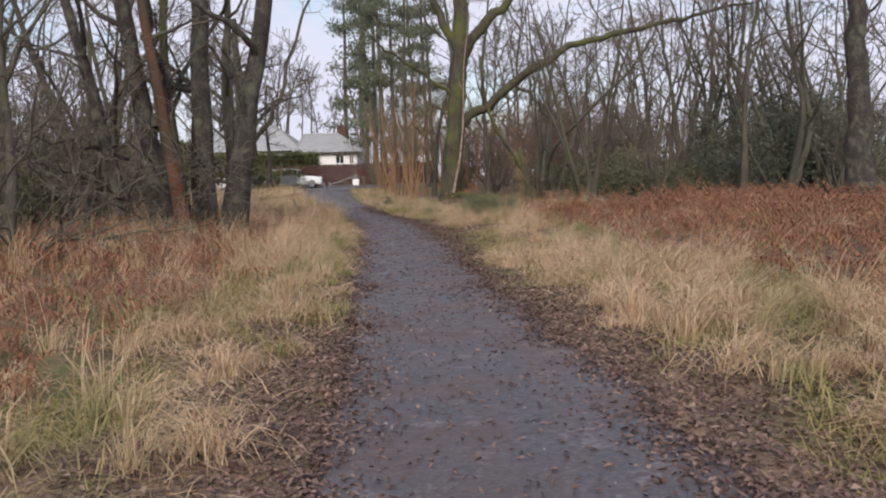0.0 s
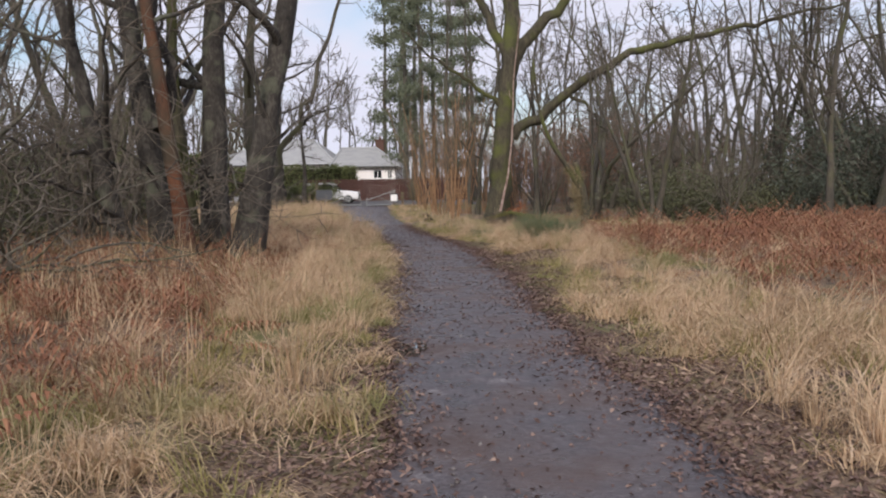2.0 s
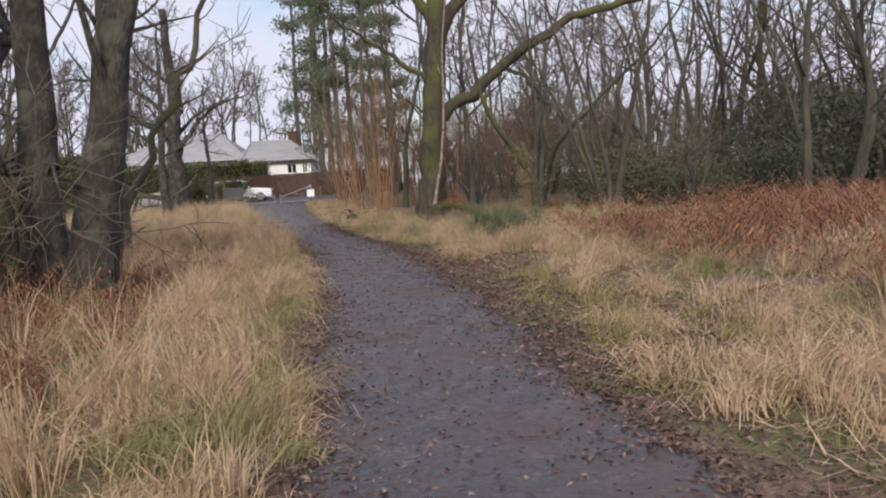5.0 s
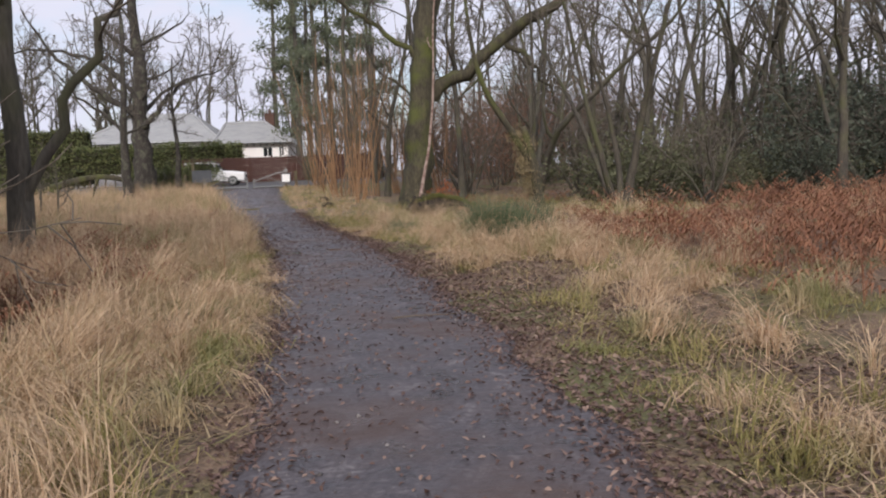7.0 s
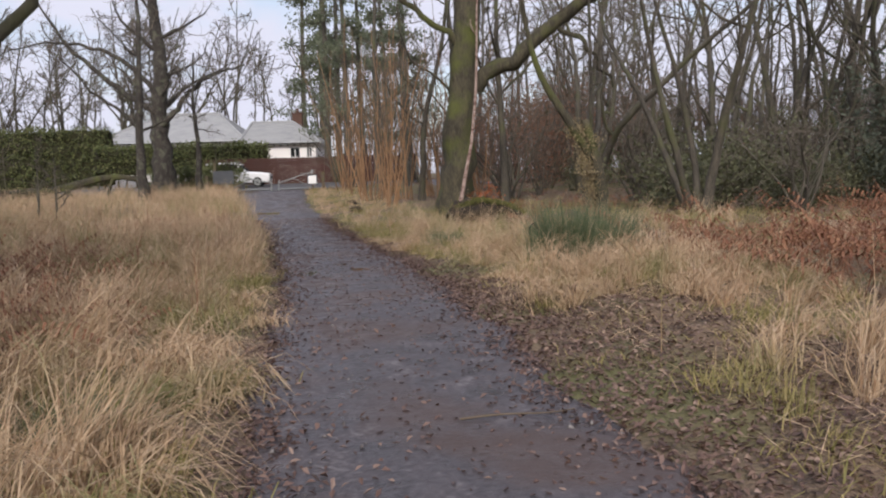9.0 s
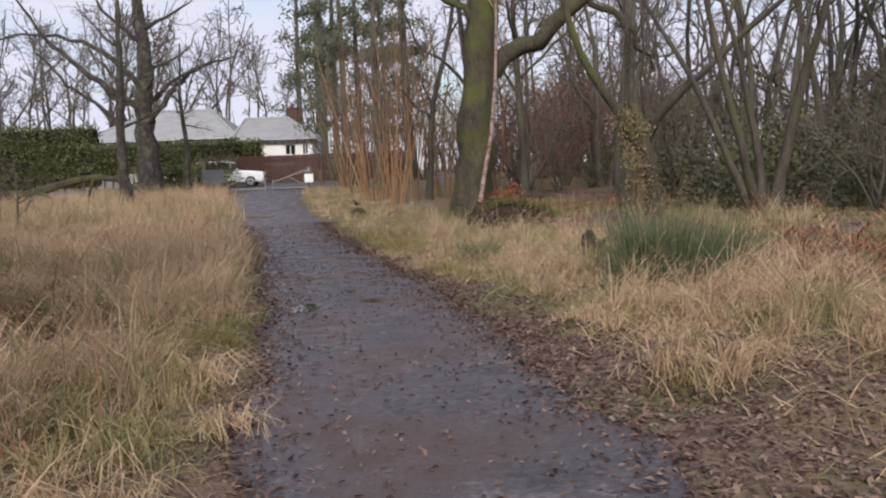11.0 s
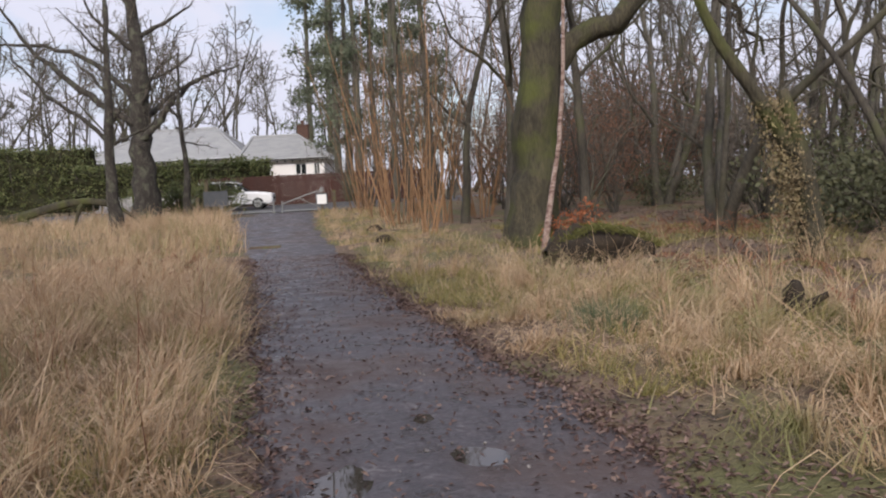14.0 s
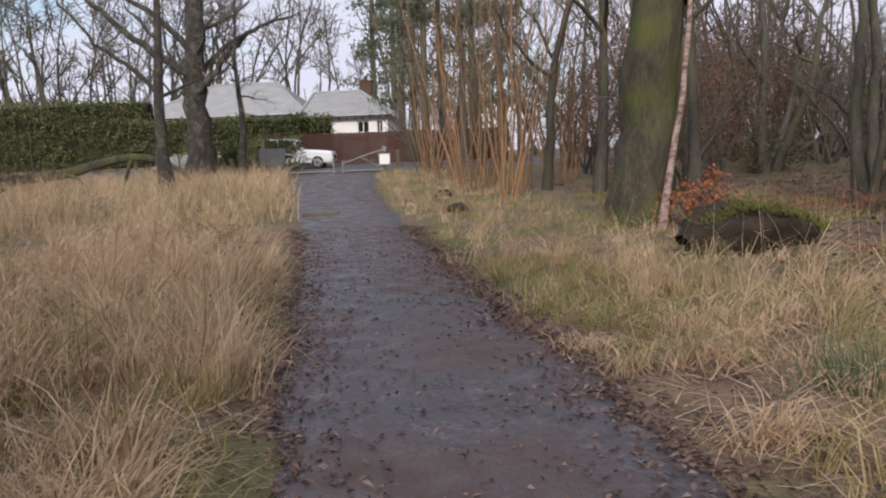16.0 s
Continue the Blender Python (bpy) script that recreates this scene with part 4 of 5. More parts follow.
hedge(-25.5, -11.8, 84.4, 1.6, 3.3, 101, "clipped green hedge with thin gaps at its foot", 0.9)
hedge(-46.0, -24.6, 86.5, 2.0, 5.0, 102, "tall dark clipped conifer hedge", 0.2)


def fence_panel(x, y, z, w, h):
    ob = empty("fence_panel", (x, y, z), "red-brown close-boarded timber fence panel", "fence", "fence panels")
    k = int(w / 0.15)
    for i in range(k):
        a = -w / 2 + i * w / k
        part("board", boxed(a, a + w / k - 0.008, -0.012 - 0.006 * (i % 2), 0.012 - 0.006 * (i % 2), 0.05, h - 0.03 * (i % 3 == 0)), M_FENCE, ob)
    part("rail", boxed(-w / 2, w / 2, 0.02, 0.07, h * 0.78, h * 0.84), M_FENCE, ob)
    part("rail", boxed(-w / 2, w / 2, 0.02, 0.07, h * 0.2, h * 0.26), M_FENCE, ob)
    part("post", boxed(w / 2 - 0.05, w / 2 + 0.05, 0.02, 0.12, -0.1, h + 0.06, 0.008), M_FENCE, ob)
    return ob


zf = gz(-10, 82.9)
fp = fence_panel(-15.6, 82.9, zf, 1.8, 2.05)
for i in range(1, 9):
    copy_thing(fp, pose(-15.6 + 1.8 * i, 82.9, zf, 0, 0, 0))

# ---------------------------------------------------------------- the bungalow


def hip_roof(x0, x1, y0, y1, z0, z1, inset_l, inset_r, over=0.45):
    """A hipped roof with courses of slates, as raised strips."""
    x0, x1, y0, y1 = x0 - over, x1 + over, y0 - over, y1 + over
    ym = (y0 + y1) / 2
    A, Bv = Vector((x0 + inset_l, ym, z1)), Vector((x1 - inset_r, ym, z1))
    c = [Vector((x0, y0, z0)), Vector((x1, y0, z0)), Vector((x1, y1, z0)), Vector((x0, y1, z0))]
    b = bmesh.new()
    sides = [(c[0], c[1], Bv, A), (c[1], c[2], Bv, Bv), (c[2], c[3], A, Bv), (c[3], c[0], A, A)]
    for p, q, r2, s2 in sides:
        nrm = (q - p).cross(s2 - p).normalized()
        k = 16
        for i in range(k):
            f, g = i / k, (i + 1) / k
            vs = [p.lerp(s2, f) + nrm * 0.03, q.lerp(r2, f) + nrm * 0.03, q.lerp(r2, g), p.lerp(s2, g)]
            if (vs[2] - vs[3]).length < 0.02:
                vs = vs[:3]
            b.faces.new([b.verts.new(v) for v in vs])
            b.faces.new([b.verts.new(v) for v in (p.lerp(s2, f), q.lerp(r2, f), q.lerp(r2, f) + nrm * 0.03, p.lerp(s2, f) + nrm * 0.03)])
    b.faces.new([b.verts.new(v - Vector((0, 0, 0.02))) for v in c])
    return b, c, A, Bv


def wall_box(x0, x1, y0, y1, z0, z1, holes):
    """Front wall with window openings cut through it, and three plain walls."""
    b = bmesh.new()
    t = 0.3
    xs = [x0] + [v for h in holes for v in h[:2]] + [x1]
    for i in range(len(xs) - 1):
        if i % 2 == 0:
            box(b, xs[i], xs[i + 1], y0, y0 + t, z0, z1)
        else:
            h = holes[i // 2]
            box(b, xs[i], xs[i + 1], y0, y0 + t, z0, h[2])
            box(b, xs[i], xs[i + 1], y0, y0 + t, h[3], z1)
    box(b, x0, x0 + t, y0 + t, y1, z0, z1)
    box(b, x1 - t, x1, y0 + t, y1, z0, z1)
    box(b, x0 + t, x1 - t, y1 - t, y1, z0, z1)
    return b


def house(name, x0, x1, y0, y1, eave, ridge, il, ir, holes, label):
    z = gz((x0 + x1) / 2, y0)
    ob = empty(name, (0, 0, 0), label, "house")
    part("wall", wall_box(x0, x1, y0, y1, z - 0.2, eave, holes), M_STUCCO, ob)
    b, c, A, Bv = hip_roof(x0, x1, y0, y1, eave, ridge, il, ir)
    roof = part("roof", b, M_ROOF, ob)
    s = Soup()
    for p, q in ((c[0], A), (c[1], Bv), (A, Bv), (c[2], Bv), (c[3], A)):
        tube(s, [p + Vector((0, 0, 0.05)), p.lerp(q, 0.5) + Vector((0, 0, 0.05)), q + Vector((0, 0, 0.05))], [0.11] * 3, 8)
    part("ridge", s, M_ROOF, roof)
    part("fascia", boxed(x0 - 0.45, x1 + 0.45, y0 - 0.5, y0 - 0.455, eave - 0.16, eave + 0.02), M_TRIM, ob)
    part("fascia", boxed(x1 + 0.455, x1 + 0.5, y0 - 0.5, y1 + 0.45, eave - 0.16, eave + 0.02), M_TRIM, ob)
    s = Soup()
    tube(s, [(x0 - 0.45, y0 - 0.55, eave - 0.05), ((x0 + x1) / 2, y0 - 0.55, eave - 0.06), (x1 + 0.45, y0 - 0.55, eave - 0.07)], [0.06] * 3, 8)
    part("gutter", s, M_PLASTIC, ob)
    k = int((x1 - x0 + 0.9) / 0.6)
    for i in range(k):
        xx = x0 - 0.4 + i * 0.6
        part("bracket", boxed(xx, xx + 0.1, y0 - 0.454, y0, eave - 0.26, eave - 0.12), M_PLASTIC, ob)
    for a, b2, lo, hi in holes:
        w = part("window", boxed(a, b2, y0 + 0.12, y0 + 0.14, lo, hi), M_GLASS, ob, "dark window")
        f = bmesh.new()
        for q in (a, (a + b2) / 2 - 0.03, b2 - 0.06):
            box(f, q, q + 0.06, y0 + 0.08, y0 + 0.118, lo, hi)
        box(f, a + 0.06, b2 - 0.06, y0 + 0.08, y0 + 0.117, lo, lo + 0.06)
        box(f, a + 0.06, b2 - 0.06, y0 + 0.08, y0 + 0.117, hi - 0.06, hi)
        part("frame", f, M_TRIM, w)
        part("sill", boxed(a - 0.08, b2 + 0.08, y0 - 0.08, y0 + 0.075, lo - 0.07, lo - 0.003), M_TRIM, w)
    return ob


house("bungalow", -28.6, -15.6, 93.5, 103.5, 4.75, 7.55, 5.5, 3.4, [(-26, -24.2, 2.0, 3.6), (-21, -19, 2.0, 3.6)], "long white bungalow with a grey hipped slate roof")
h2 = house("bungalow", -15.2, -8.9, 92.2, 100.0, 4.4, 6.45, 0.6, 2.9, [(-11.2, -10.3, 3.1, 4.0), (-9.75, -9.25, 3.1, 4.0)], "small white bungalow wing with a hipped slate roof")
ch = part("chimney", boxed(-11.5, -10.6, 97.2, 98.0, 5.2, 7.3, 0.01), M_BRICK, h2, "brick chimney stack")
part("chimney_cap", boxed(-11.58, -10.52, 97.12, 98.08, 7.3, 7.42, 0.02), M_BRICK, ch)
part("chimney_pot", rod(bmesh.new(), (-11.05, 97.6, 7.42), (-11.05, 97.6, 7.8), 0.13), M_BRICK, ch)

# ---------------------------------------------------------------- white car on the lane


def car(x, y, z, yaw):
    ob = empty("car", (x, y, z), "white estate-style off-road car standing on the lane", "car")
    L, W = 4.8, 1.95

    def shell(sections, name, material, label=""):
        b = bmesh.new()
        rings = []
        for xx, half, lo, hi in sections:
            rr = min(0.14, (hi - lo) * 0.3)
            pr = [(half - rr * 0.4, lo), (half, lo + rr), (half, hi - rr), (half - rr, hi), (-half + rr, hi), (-half, hi - rr), (-half, lo + rr), (-half + rr * 0.4, lo)]
            rings.append([b.verts.new((xx, yy, zz)) for yy, zz in pr])
        for p, q in zip(rings, rings[1:]):
            for i in range(8):
                b.faces.new((p[i], p[(i + 1) % 8], q[(i + 1) % 8], q[i]))
        b.faces.new(rings[0][::-1])
        b.faces.new(rings[-1])
        bmesh.ops.recalc_face_normals(b, faces=b.faces[:])
        return part(name, b, material, ob, label)

    shell([(-2.4, 0.78, 0.5, 0.82), (-2.32, 0.9, 0.36, 0.95), (-1.5, 0.97, 0.3, 1.06), (-0.9, 0.975, 0.28, 1.1), (1.9, 0.975, 0.28, 1.14), (2.3, 0.93, 0.34, 1.14), (2.4, 0.84, 0.5, 1.05)], "body", M_CARPAINT)
    shell([(-1.0, 0.82, 1.08, 1.13), (-0.35, 0.80, 1.09, 1.60), (0.6, 0.79, 1.1, 1.70), (1.8, 0.77, 1.1, 1.66), (2.25, 0.72, 1.1, 1.2)], "cabin", M_GLASS, "dark glazed upper cabin")
    shell([(-0.42, 0.74, 1.58, 1.64), (0.2, 0.80, 1.66, 1.73), (1.0, 0.80, 1.68, 1.75), (2.0, 0.76, 1.62, 1.70)], "roof", M_CARPAINT)
    for sy in (-1, 1):
        for xx in (-0.3, 0.65, 1.6):
            part("pillar", rod(bmesh.new(), (xx, sy * 0.86, 1.08), (xx + 0.12, sy * 0.79, 1.68), 0.045), M_CARPAINT, ob)
        part("roof_rail", rod(bmesh.new(), (-0.2, sy * 0.68, 1.77), (1.9, sy * 0.66, 1.74), 0.022), M_STEEL, ob)
        part("headlight", boxed(-2.40, -2.18, sy * 0.78 - 0.12, sy * 0.78 + 0.12, 0.72, 0.86, 0.03), M_LAMP, ob)
        part("tail_lamp", boxed(2.22, 2.41, sy * 0.80 - 0.10, sy * 0.80 + 0.10, 0.86, 1.02, 0.02), M_TAIL, ob)
        part("door_mirror", boxed(-0.75, -0.6, sy * 1.06 - 0.09, sy * 1.06 + 0.09, 1.08, 1.22, 0.03), M_CARPAINT, ob)
        part("side_sill", boxed(-1.1, 1.2, sy * 0.96 - 0.03, sy * 0.96 + 0.03, 0.24, 0.34, 0.01), M_PLASTIC, ob)
        for xx in (-1.5, 1.5):
            wh = part("wheel", rod(bmesh.new(), (xx, sy * 0.76, 0.35), (xx, sy * 0.985, 0.35), 0.35, 28), M_TYRE, ob)
            part("rim", rod(bmesh.new(), (xx, sy * 0.97, 0.35), (xx, sy * 0.995, 0.35), 0.24, 20), M_STEEL, wh)
            for k in range(5):
                a = k * 1.2566
                part("spoke", rod(bmesh.new(), (xx, sy * 1.0, 0.35), (xx + 0.22 * math.cos(a), sy * 1.0, 0.35 + 0.22 * math.sin(a)), 0.022, 6), M_PLASTIC, wh)
    part("number_plate", boxed(2.395, 2.415, -0.26, 0.26, 0.62, 0.74), M_PAPER, ob)
    part("rear_bumper", boxed(2.3, 2.44, -0.88, 0.88, 0.34, 0.52, 0.03), M_PLASTIC, ob)
    part("grille", boxed(-2.42, -2.36, -0.5, 0.5, 0.55, 0.78, 0.02), M_PLASTIC, ob)
    ob.rotation_euler = (0, 0, radians(yaw))
    return ob


car(-13.05, 77.4, gz(-13.05, 77.4) + 0.08, 183)

for i, (x, y, w, h) in enumerate(((-12.5, 72.3, 1.5, 1.95), (-13.7, 72.8, 1.7, 1.8), (-15.2, 72.6, 2.0, 1.7), (-17.0, 73.0, 2.2, 1.75))):
    bush("evergreen_shrub", "dense dark holly shrub beside the barrier gate", x, y, w, 0.9, h, 0.11, 3600, M_HEDGE, 301 + i, 9)
o = copy_thing(B_, pose(-6.4, 82.2, gz(-6.4, 82.2), 0, 0, 90))
o.scale = (0.3, 0.3, 0.85)
db = part("drain_board", boxed(-0.42, 0.42, -0.05, 0.05, -0.03, 0.045, 0.01), M_WOOD, label="dark timber drain board set across the path")
db.location = (-6.1, 47.0, float(0.52 * smooth01(7 / 32)) + 0.02)
tagged(db, category="board")
for x, y in ((-2.9, 46.5), (-3.4, 52.0)):
    s = Soup()
    tube(s, resample([(-0.2, 0, 0.0), (-0.08, 0, 0.13), (0.1, 0.03, 0.16), (0.28, 0.05, 0.02)], 9), np.array([0.05, 0.1, 0.12, 0.13, 0.12, 0.12, 0.1, 0.08, 0.05]), 9, 0.2, r_, True)
    c = part("clod", s, M_ROT, label="dark clod of earth in the verge grass")
    c.location = (x, y, gz(x, y) - 0.07)
    tagged(c, category="clod")

# ---------------------------------------------------------------- grass, bracken, rushes, leaves


def blades(name, material, label, base, length, lean, width, curl, rng, azim=None, bends=2):
    """Grass blades from base points: each a tapered strip of two bends."""
    n = len(base)
    a = rng.uniform(0, 6.283, n) if azim is None else azim
    h = np.stack([np.cos(a), np.sin(a), np.zeros(n)], 1)
    up = np.array((0, 0, 1.0))
    L = length[:, None] / bends
    tw = rng.uniform(0, 6.283, n)
    w = np.stack([np.cos(tw), np.sin(tw), np.zeros(n)], 1) * width[:, None]
    p, ang = base, lean
    rows = [p - w, p + w]
    for i in range(bends):
        p = p + L * (up * np.cos(ang)[:, None] + h * np.sin(ang)[:, None])
        ang = np.minimum(ang + curl / max(1, bends - 1), 2.6)
        f = (0.85, 0.6, 0.12)[i + 3 - bends]
        rows += [p - w * f, p + w * f]
    v = np.stack(rows, 1)
    m = 2 * bends + 2
    lowest = ground_z(v[:, :, 0], v[:, :, 1]) + 0.006 + 0.05 * rng.random((n, 1)) * length[:, None]
    v[:, :, 2] = np.where(np.arange(m)[None] < 2, v[:, :, 2], np.maximum(v[:, :, 2], lowest))
    k = np.arange(n)[:, None] * m
    s = Soup()
    s.add(v.reshape(-1, 3), np.concatenate([k + (2 * i, 2 * i + 1, 2 * i + 3, 2 * i + 2) for i in range(bends)]))
    return tagged(part(name, s, material, smooth=False), label, "grass", kind="stuff")


def tufts(rng, n, x0, x1, y0, y1, keep, per, size):
    """Clump centres that pass keep(x, y), and blades round them: base points and outward azimuths."""
    x, y = rng.uniform(x0, x1, n), rng.uniform(y0, y1, n)
    ok = rng.random(n) < keep(x, y)
    x, y = x[ok], y[ok]
    m = len(x)
    x, y, c = np.repeat(x, per), np.repeat(y, per), np.repeat(rng.uniform(0.4, 1.5, m), per)
    comb = np.repeat(3.6 * lump(x[::per], y[::per], 0.9, 40.0) + rng.uniform(-0.7, 0.7, m), per)
    a, r = rng.uniform(0, 6.283, m * per), np.abs(rng.normal(size=m * per)) * size
    bx, by = x + r * np.cos(a), y + r * np.sin(a)
    az = np.where(rng.random(m * per) < 0.42, a, comb + rng.normal(size=m * per) * 0.5)
    return np.stack([bx, by, ground_z(bx, by) - 0.01], 1), az, c


def dl_(x, y):
    return left_edge(y) - x


def dr_(x, y):
    return x - right_edge(y)


def patch(x, y, s, seed):
    return 0.5 + 0.5 * lump(x, y, s, seed)


rng = np.random.default_rng(200)


def verge_left(x, y):
    d = dl_(x, y)
    k = smooth01((d - 0.0) / 0.4) * (1 - 0.9 * smooth01((d - 1.7) / 1.0) * (y < 21)) * (d > 0.02)
    return k * np.where(y < 8, np.clip((d - 0.3) / 0.7, 0, 1), 1)


def verge_right(x, y):
    d = dr_(x, y)
    bare = np.interp(y, [0, 6, 12, 15, 20, 24, 27, 32, 60], [0.9, 0.55, 0.32, 0.22, 0.5, 0.45, 0.25, 0.12, 0.12])
    far = np.interp(y, [0, 14, 22, 30, 36, 44, 60], [2.3, 2.5, 3.0, 3.6, 2.2, 2.0, 2.0])
    thin = np.where((y > 17) & (y < 24), 0.5, 1.0)
    return smooth01((d - bare) / 0.5) * (1 - 0.85 * smooth01((d - far) / 1.2)) * thin


def both(x, y):
    return np.where(x < (left_edge(y) + right_edge(y)) / 2, verge_left(x, y), verge_right(x, y))


# mounded, drooping mats of dead grass along both verges
b, az, c = tufts(rng, 1350, -7, 4.4, 1.5, 34, lambda x, y: both(x, y) * (0.3 + 0.7 * patch(x, y, 0.8, 1)), 105, 0.13)
n = len(b)
b[:, 2] += 0.03 * c
blades("verge_grass", M_STRAW, "matted mounds of straw-coloured winter grass", b, c * rng.uniform(0.25, 0.55, n), rng.uniform(0.15, 1.0, n), rng.uniform(0.003, 0.006, n), rng.uniform(1.3, 2.4, n), rng, az, 3)
# thatch lying flat between the mounds
k = 52000
x, y = rng.uniform(-7, 4.4, k), 1.5 + 34 * rng.random(k) ** 1.3
ok = rng.random(k) < both(x, y)
x, y = x[ok], y[ok]
k = len(x)
blades("thatch", M_STRAW, "flattened thatch of dead grass", np.stack([x, y, ground_z(x, y) + 0.01], 1), rng.uniform(0.15, 0.4, k), rng.uniform(1.1, 1.5, k), rng.uniform(0.004, 0.008, k), rng.uniform(0.0, 0.3, k), rng)
b, az, c = tufts(rng, 2400, -7, 4.5, 1.5, 38, lambda x, y: both(x, y) * (0.12 + 0.88 * (patch(x, y, 0.9, 4) > 0.46)), 46, 0.12)
n = len(b)
blades("verge_grass", M_GREEN, "short olive-green grass among the straw", b, c * rng.uniform(0.14, 0.40, n), rng.uniform(0.1, 0.9, n), rng.uniform(0.003, 0.006, n), rng.uniform(0.6, 1.9, n), rng, az)
# tall straw tussocks bent over
b, az, c = tufts(rng, 1500, -9, 4.6, 4, 38, lambda x, y: both(x, y) * np.clip((np.maximum(dl_(x, y), dr_(x, y)) - 0.7) / 0.6, 0, 1) * (patch(x, y, 0.6, 9) > 0.42), 64, 0.08)
n = len(b)
blades("tussock_grass", M_STRAW, "tall pale straw tussocks bent over by winter", b, c * rng.uniform(0.4, 0.85, n), rng.uniform(0.03, 0.65, n), rng.uniform(0.0028, 0.005, n), rng.uniform(0.9, 2.4, n), rng, az, 3)
# dense tall stands on the bank beside the path
b, az, c = tufts(rng, 1150, -8.5, -1.6, 10, 38, lambda x, y: smooth01((dl_(x, y) - 0.25) / 0.5) * (1 - smooth01((dl_(x, y) - np.where(y < 21, 1.6, 3.6)) / 1.4)) * (0.10 + 0.90 * (patch(x, y, 0.95, 15) > 0.5)), 96, 0.13)
n = len(b)
blades("bank_grass", M_STRAW, "tall dense stands of pale dead grass on the bank", b, c * rng.uniform(0.35, 0.82, n), rng.uniform(0.0, 0.5, n), rng.uniform(0.0028, 0.0052, n), rng.uniform(0.3, 2.2, n), rng, az, 3)
# straw stems standing up through the bracken on the bank
b, az, c = tufts(rng, 500, -9, -2.4, 4, 23, lambda x, y: smooth01((dl_(x, y) - 1.4) / 0.6) * (0.2 + 0.8 * (patch(x, y, 0.9, 18) > 0.5)), 26, 0.13)
n = len(b)
blades("tussock_grass", M_STRAW, "upright straw stems standing in the bracken bank", b, c * rng.uniform(0.35, 0.8, n), rng.uniform(0.0, 0.4, n), rng.uniform(0.003, 0.0052, n), rng.uniform(0.0, 1.0, n), rng, az)
# low olive grass through the leaf litter
b, az, c = tufts(rng, 900, -0.6, 5, 2, 28, lambda x, y: smooth01((dr_(x, y) - 0.25) / 0.6) * (dr_(x, y) < 4) * (patch(x, y, 1.1, 21) > 0.42), 34, 0.14)
n = len(b)
blades("verge_grass", M_GREEN, "thin olive grass through dark leaf litter", b, c * rng.uniform(0.06, 0.2, n), rng.uniform(0.2, 1.2, n), rng.uniform(0.003, 0.006, n), rng.uniform(0.3, 1.4, n), rng, az)
# the rough meadow left of the path, and further verges
b, az, c = tufts(rng, 1500, -15, -2, 21, 46, lambda x, y: smooth01((dl_(x, y) - 0.1) / 0.4) * (0.10 + 0.90 * (patch(x, y, 0.9, 2) > 0.48)), 48, 0.12)
n = len(b)
blades("meadow_grass", M_STRAW, "long dead meadow grass in dense stands", b, c * rng.uniform(0.28, 0.66, n), rng.uniform(0.0, 1.0, n), rng.uniform(0.004, 0.0075, n), rng.uniform(0.3, 1.9, n), rng, az, 3)
b, az, c = tufts(rng, 1500, -10, -2, 11, 40, lambda x, y: smooth01((dl_(x, y) - 0.2) / 0.4) * (patch(x, y, 0.85, 10) > 0.52), 40, 0.12)
n = len(b)
blades("meadow_grass", M_GREEN, "patches of green grass under the dead stems", b, c * rng.uniform(0.15, 0.36, n), rng.uniform(0.1, 1.0, n), rng.uniform(0.004, 0.007, n), rng.uniform(0.4, 1.5, n), rng, az)
b, az, c = tufts(rng, 3800, -30, -4, 44, 70, lambda x, y: smooth01((dl_(x, y) - 0.1) / 0.4) * (0.4 + 0.6 * patch(x, y, 0.4, 6)), 12, 0.2)
n = len(b)
blades("meadow_grass", M_STRAW, "far dead meadow grass up to the lane", b, c * rng.uniform(0.4, 0.8, n), rng.uniform(0.0, 0.6, n), rng.uniform(0.007, 0.013, n), rng.uniform(0.1, 0.9, n), rng, az)
b, az, c = tufts(rng, 2600, -9, 4, 34, 70, lambda x, y: smooth01((dr_(x, y) - 0.15) / 0.3) * (1 - smooth01((dr_(x, y) - 2.6) / 1.5)), 22, 0.16)
n = len(b)
blades("verge_grass", M_STRAW, "tufted pale grass under the hazels", b[: n // 2], c[: n // 2] * rng.uniform(0.15, 0.45, n // 2), rng.uniform(0.1, 0.9, n // 2), rng.uniform(0.004, 0.008, n // 2), rng.uniform(0.3, 1.2, n // 2), rng, az[: n // 2])
m = n - n // 2
blades("verge_grass", M_GREEN, "mossy green grass under the hazels", b[n // 2:], c[n // 2:] * rng.uniform(0.1, 0.3, m), rng.uniform(0.1, 0.9, m), rng.uniform(0.004, 0.008, m), rng.uniform(0.3, 1.0, m), rng, az[n // 2:])

# sparse moss-green grass and leaves on the floor under the trees
b, az, c = tufts(rng, 1500, 0.2, 10, 33, 50, lambda x, y: smooth01((dr_(x, y) - 1.8) / 1.0) * (patch(x, y, 0.6, 27) > 0.45) * (np.hypot(x - 0.8, y - 37.4) > 1.7), 22, 0.2)
n = len(b)
blades("floor_grass", M_GREEN, "sparse mossy grass on the woodland floor", b, c * rng.uniform(0.06, 0.22, n), rng.uniform(0.2, 1.1, n), rng.uniform(0.005, 0.009, n), rng.uniform(0.2, 1.2, n), rng, az)

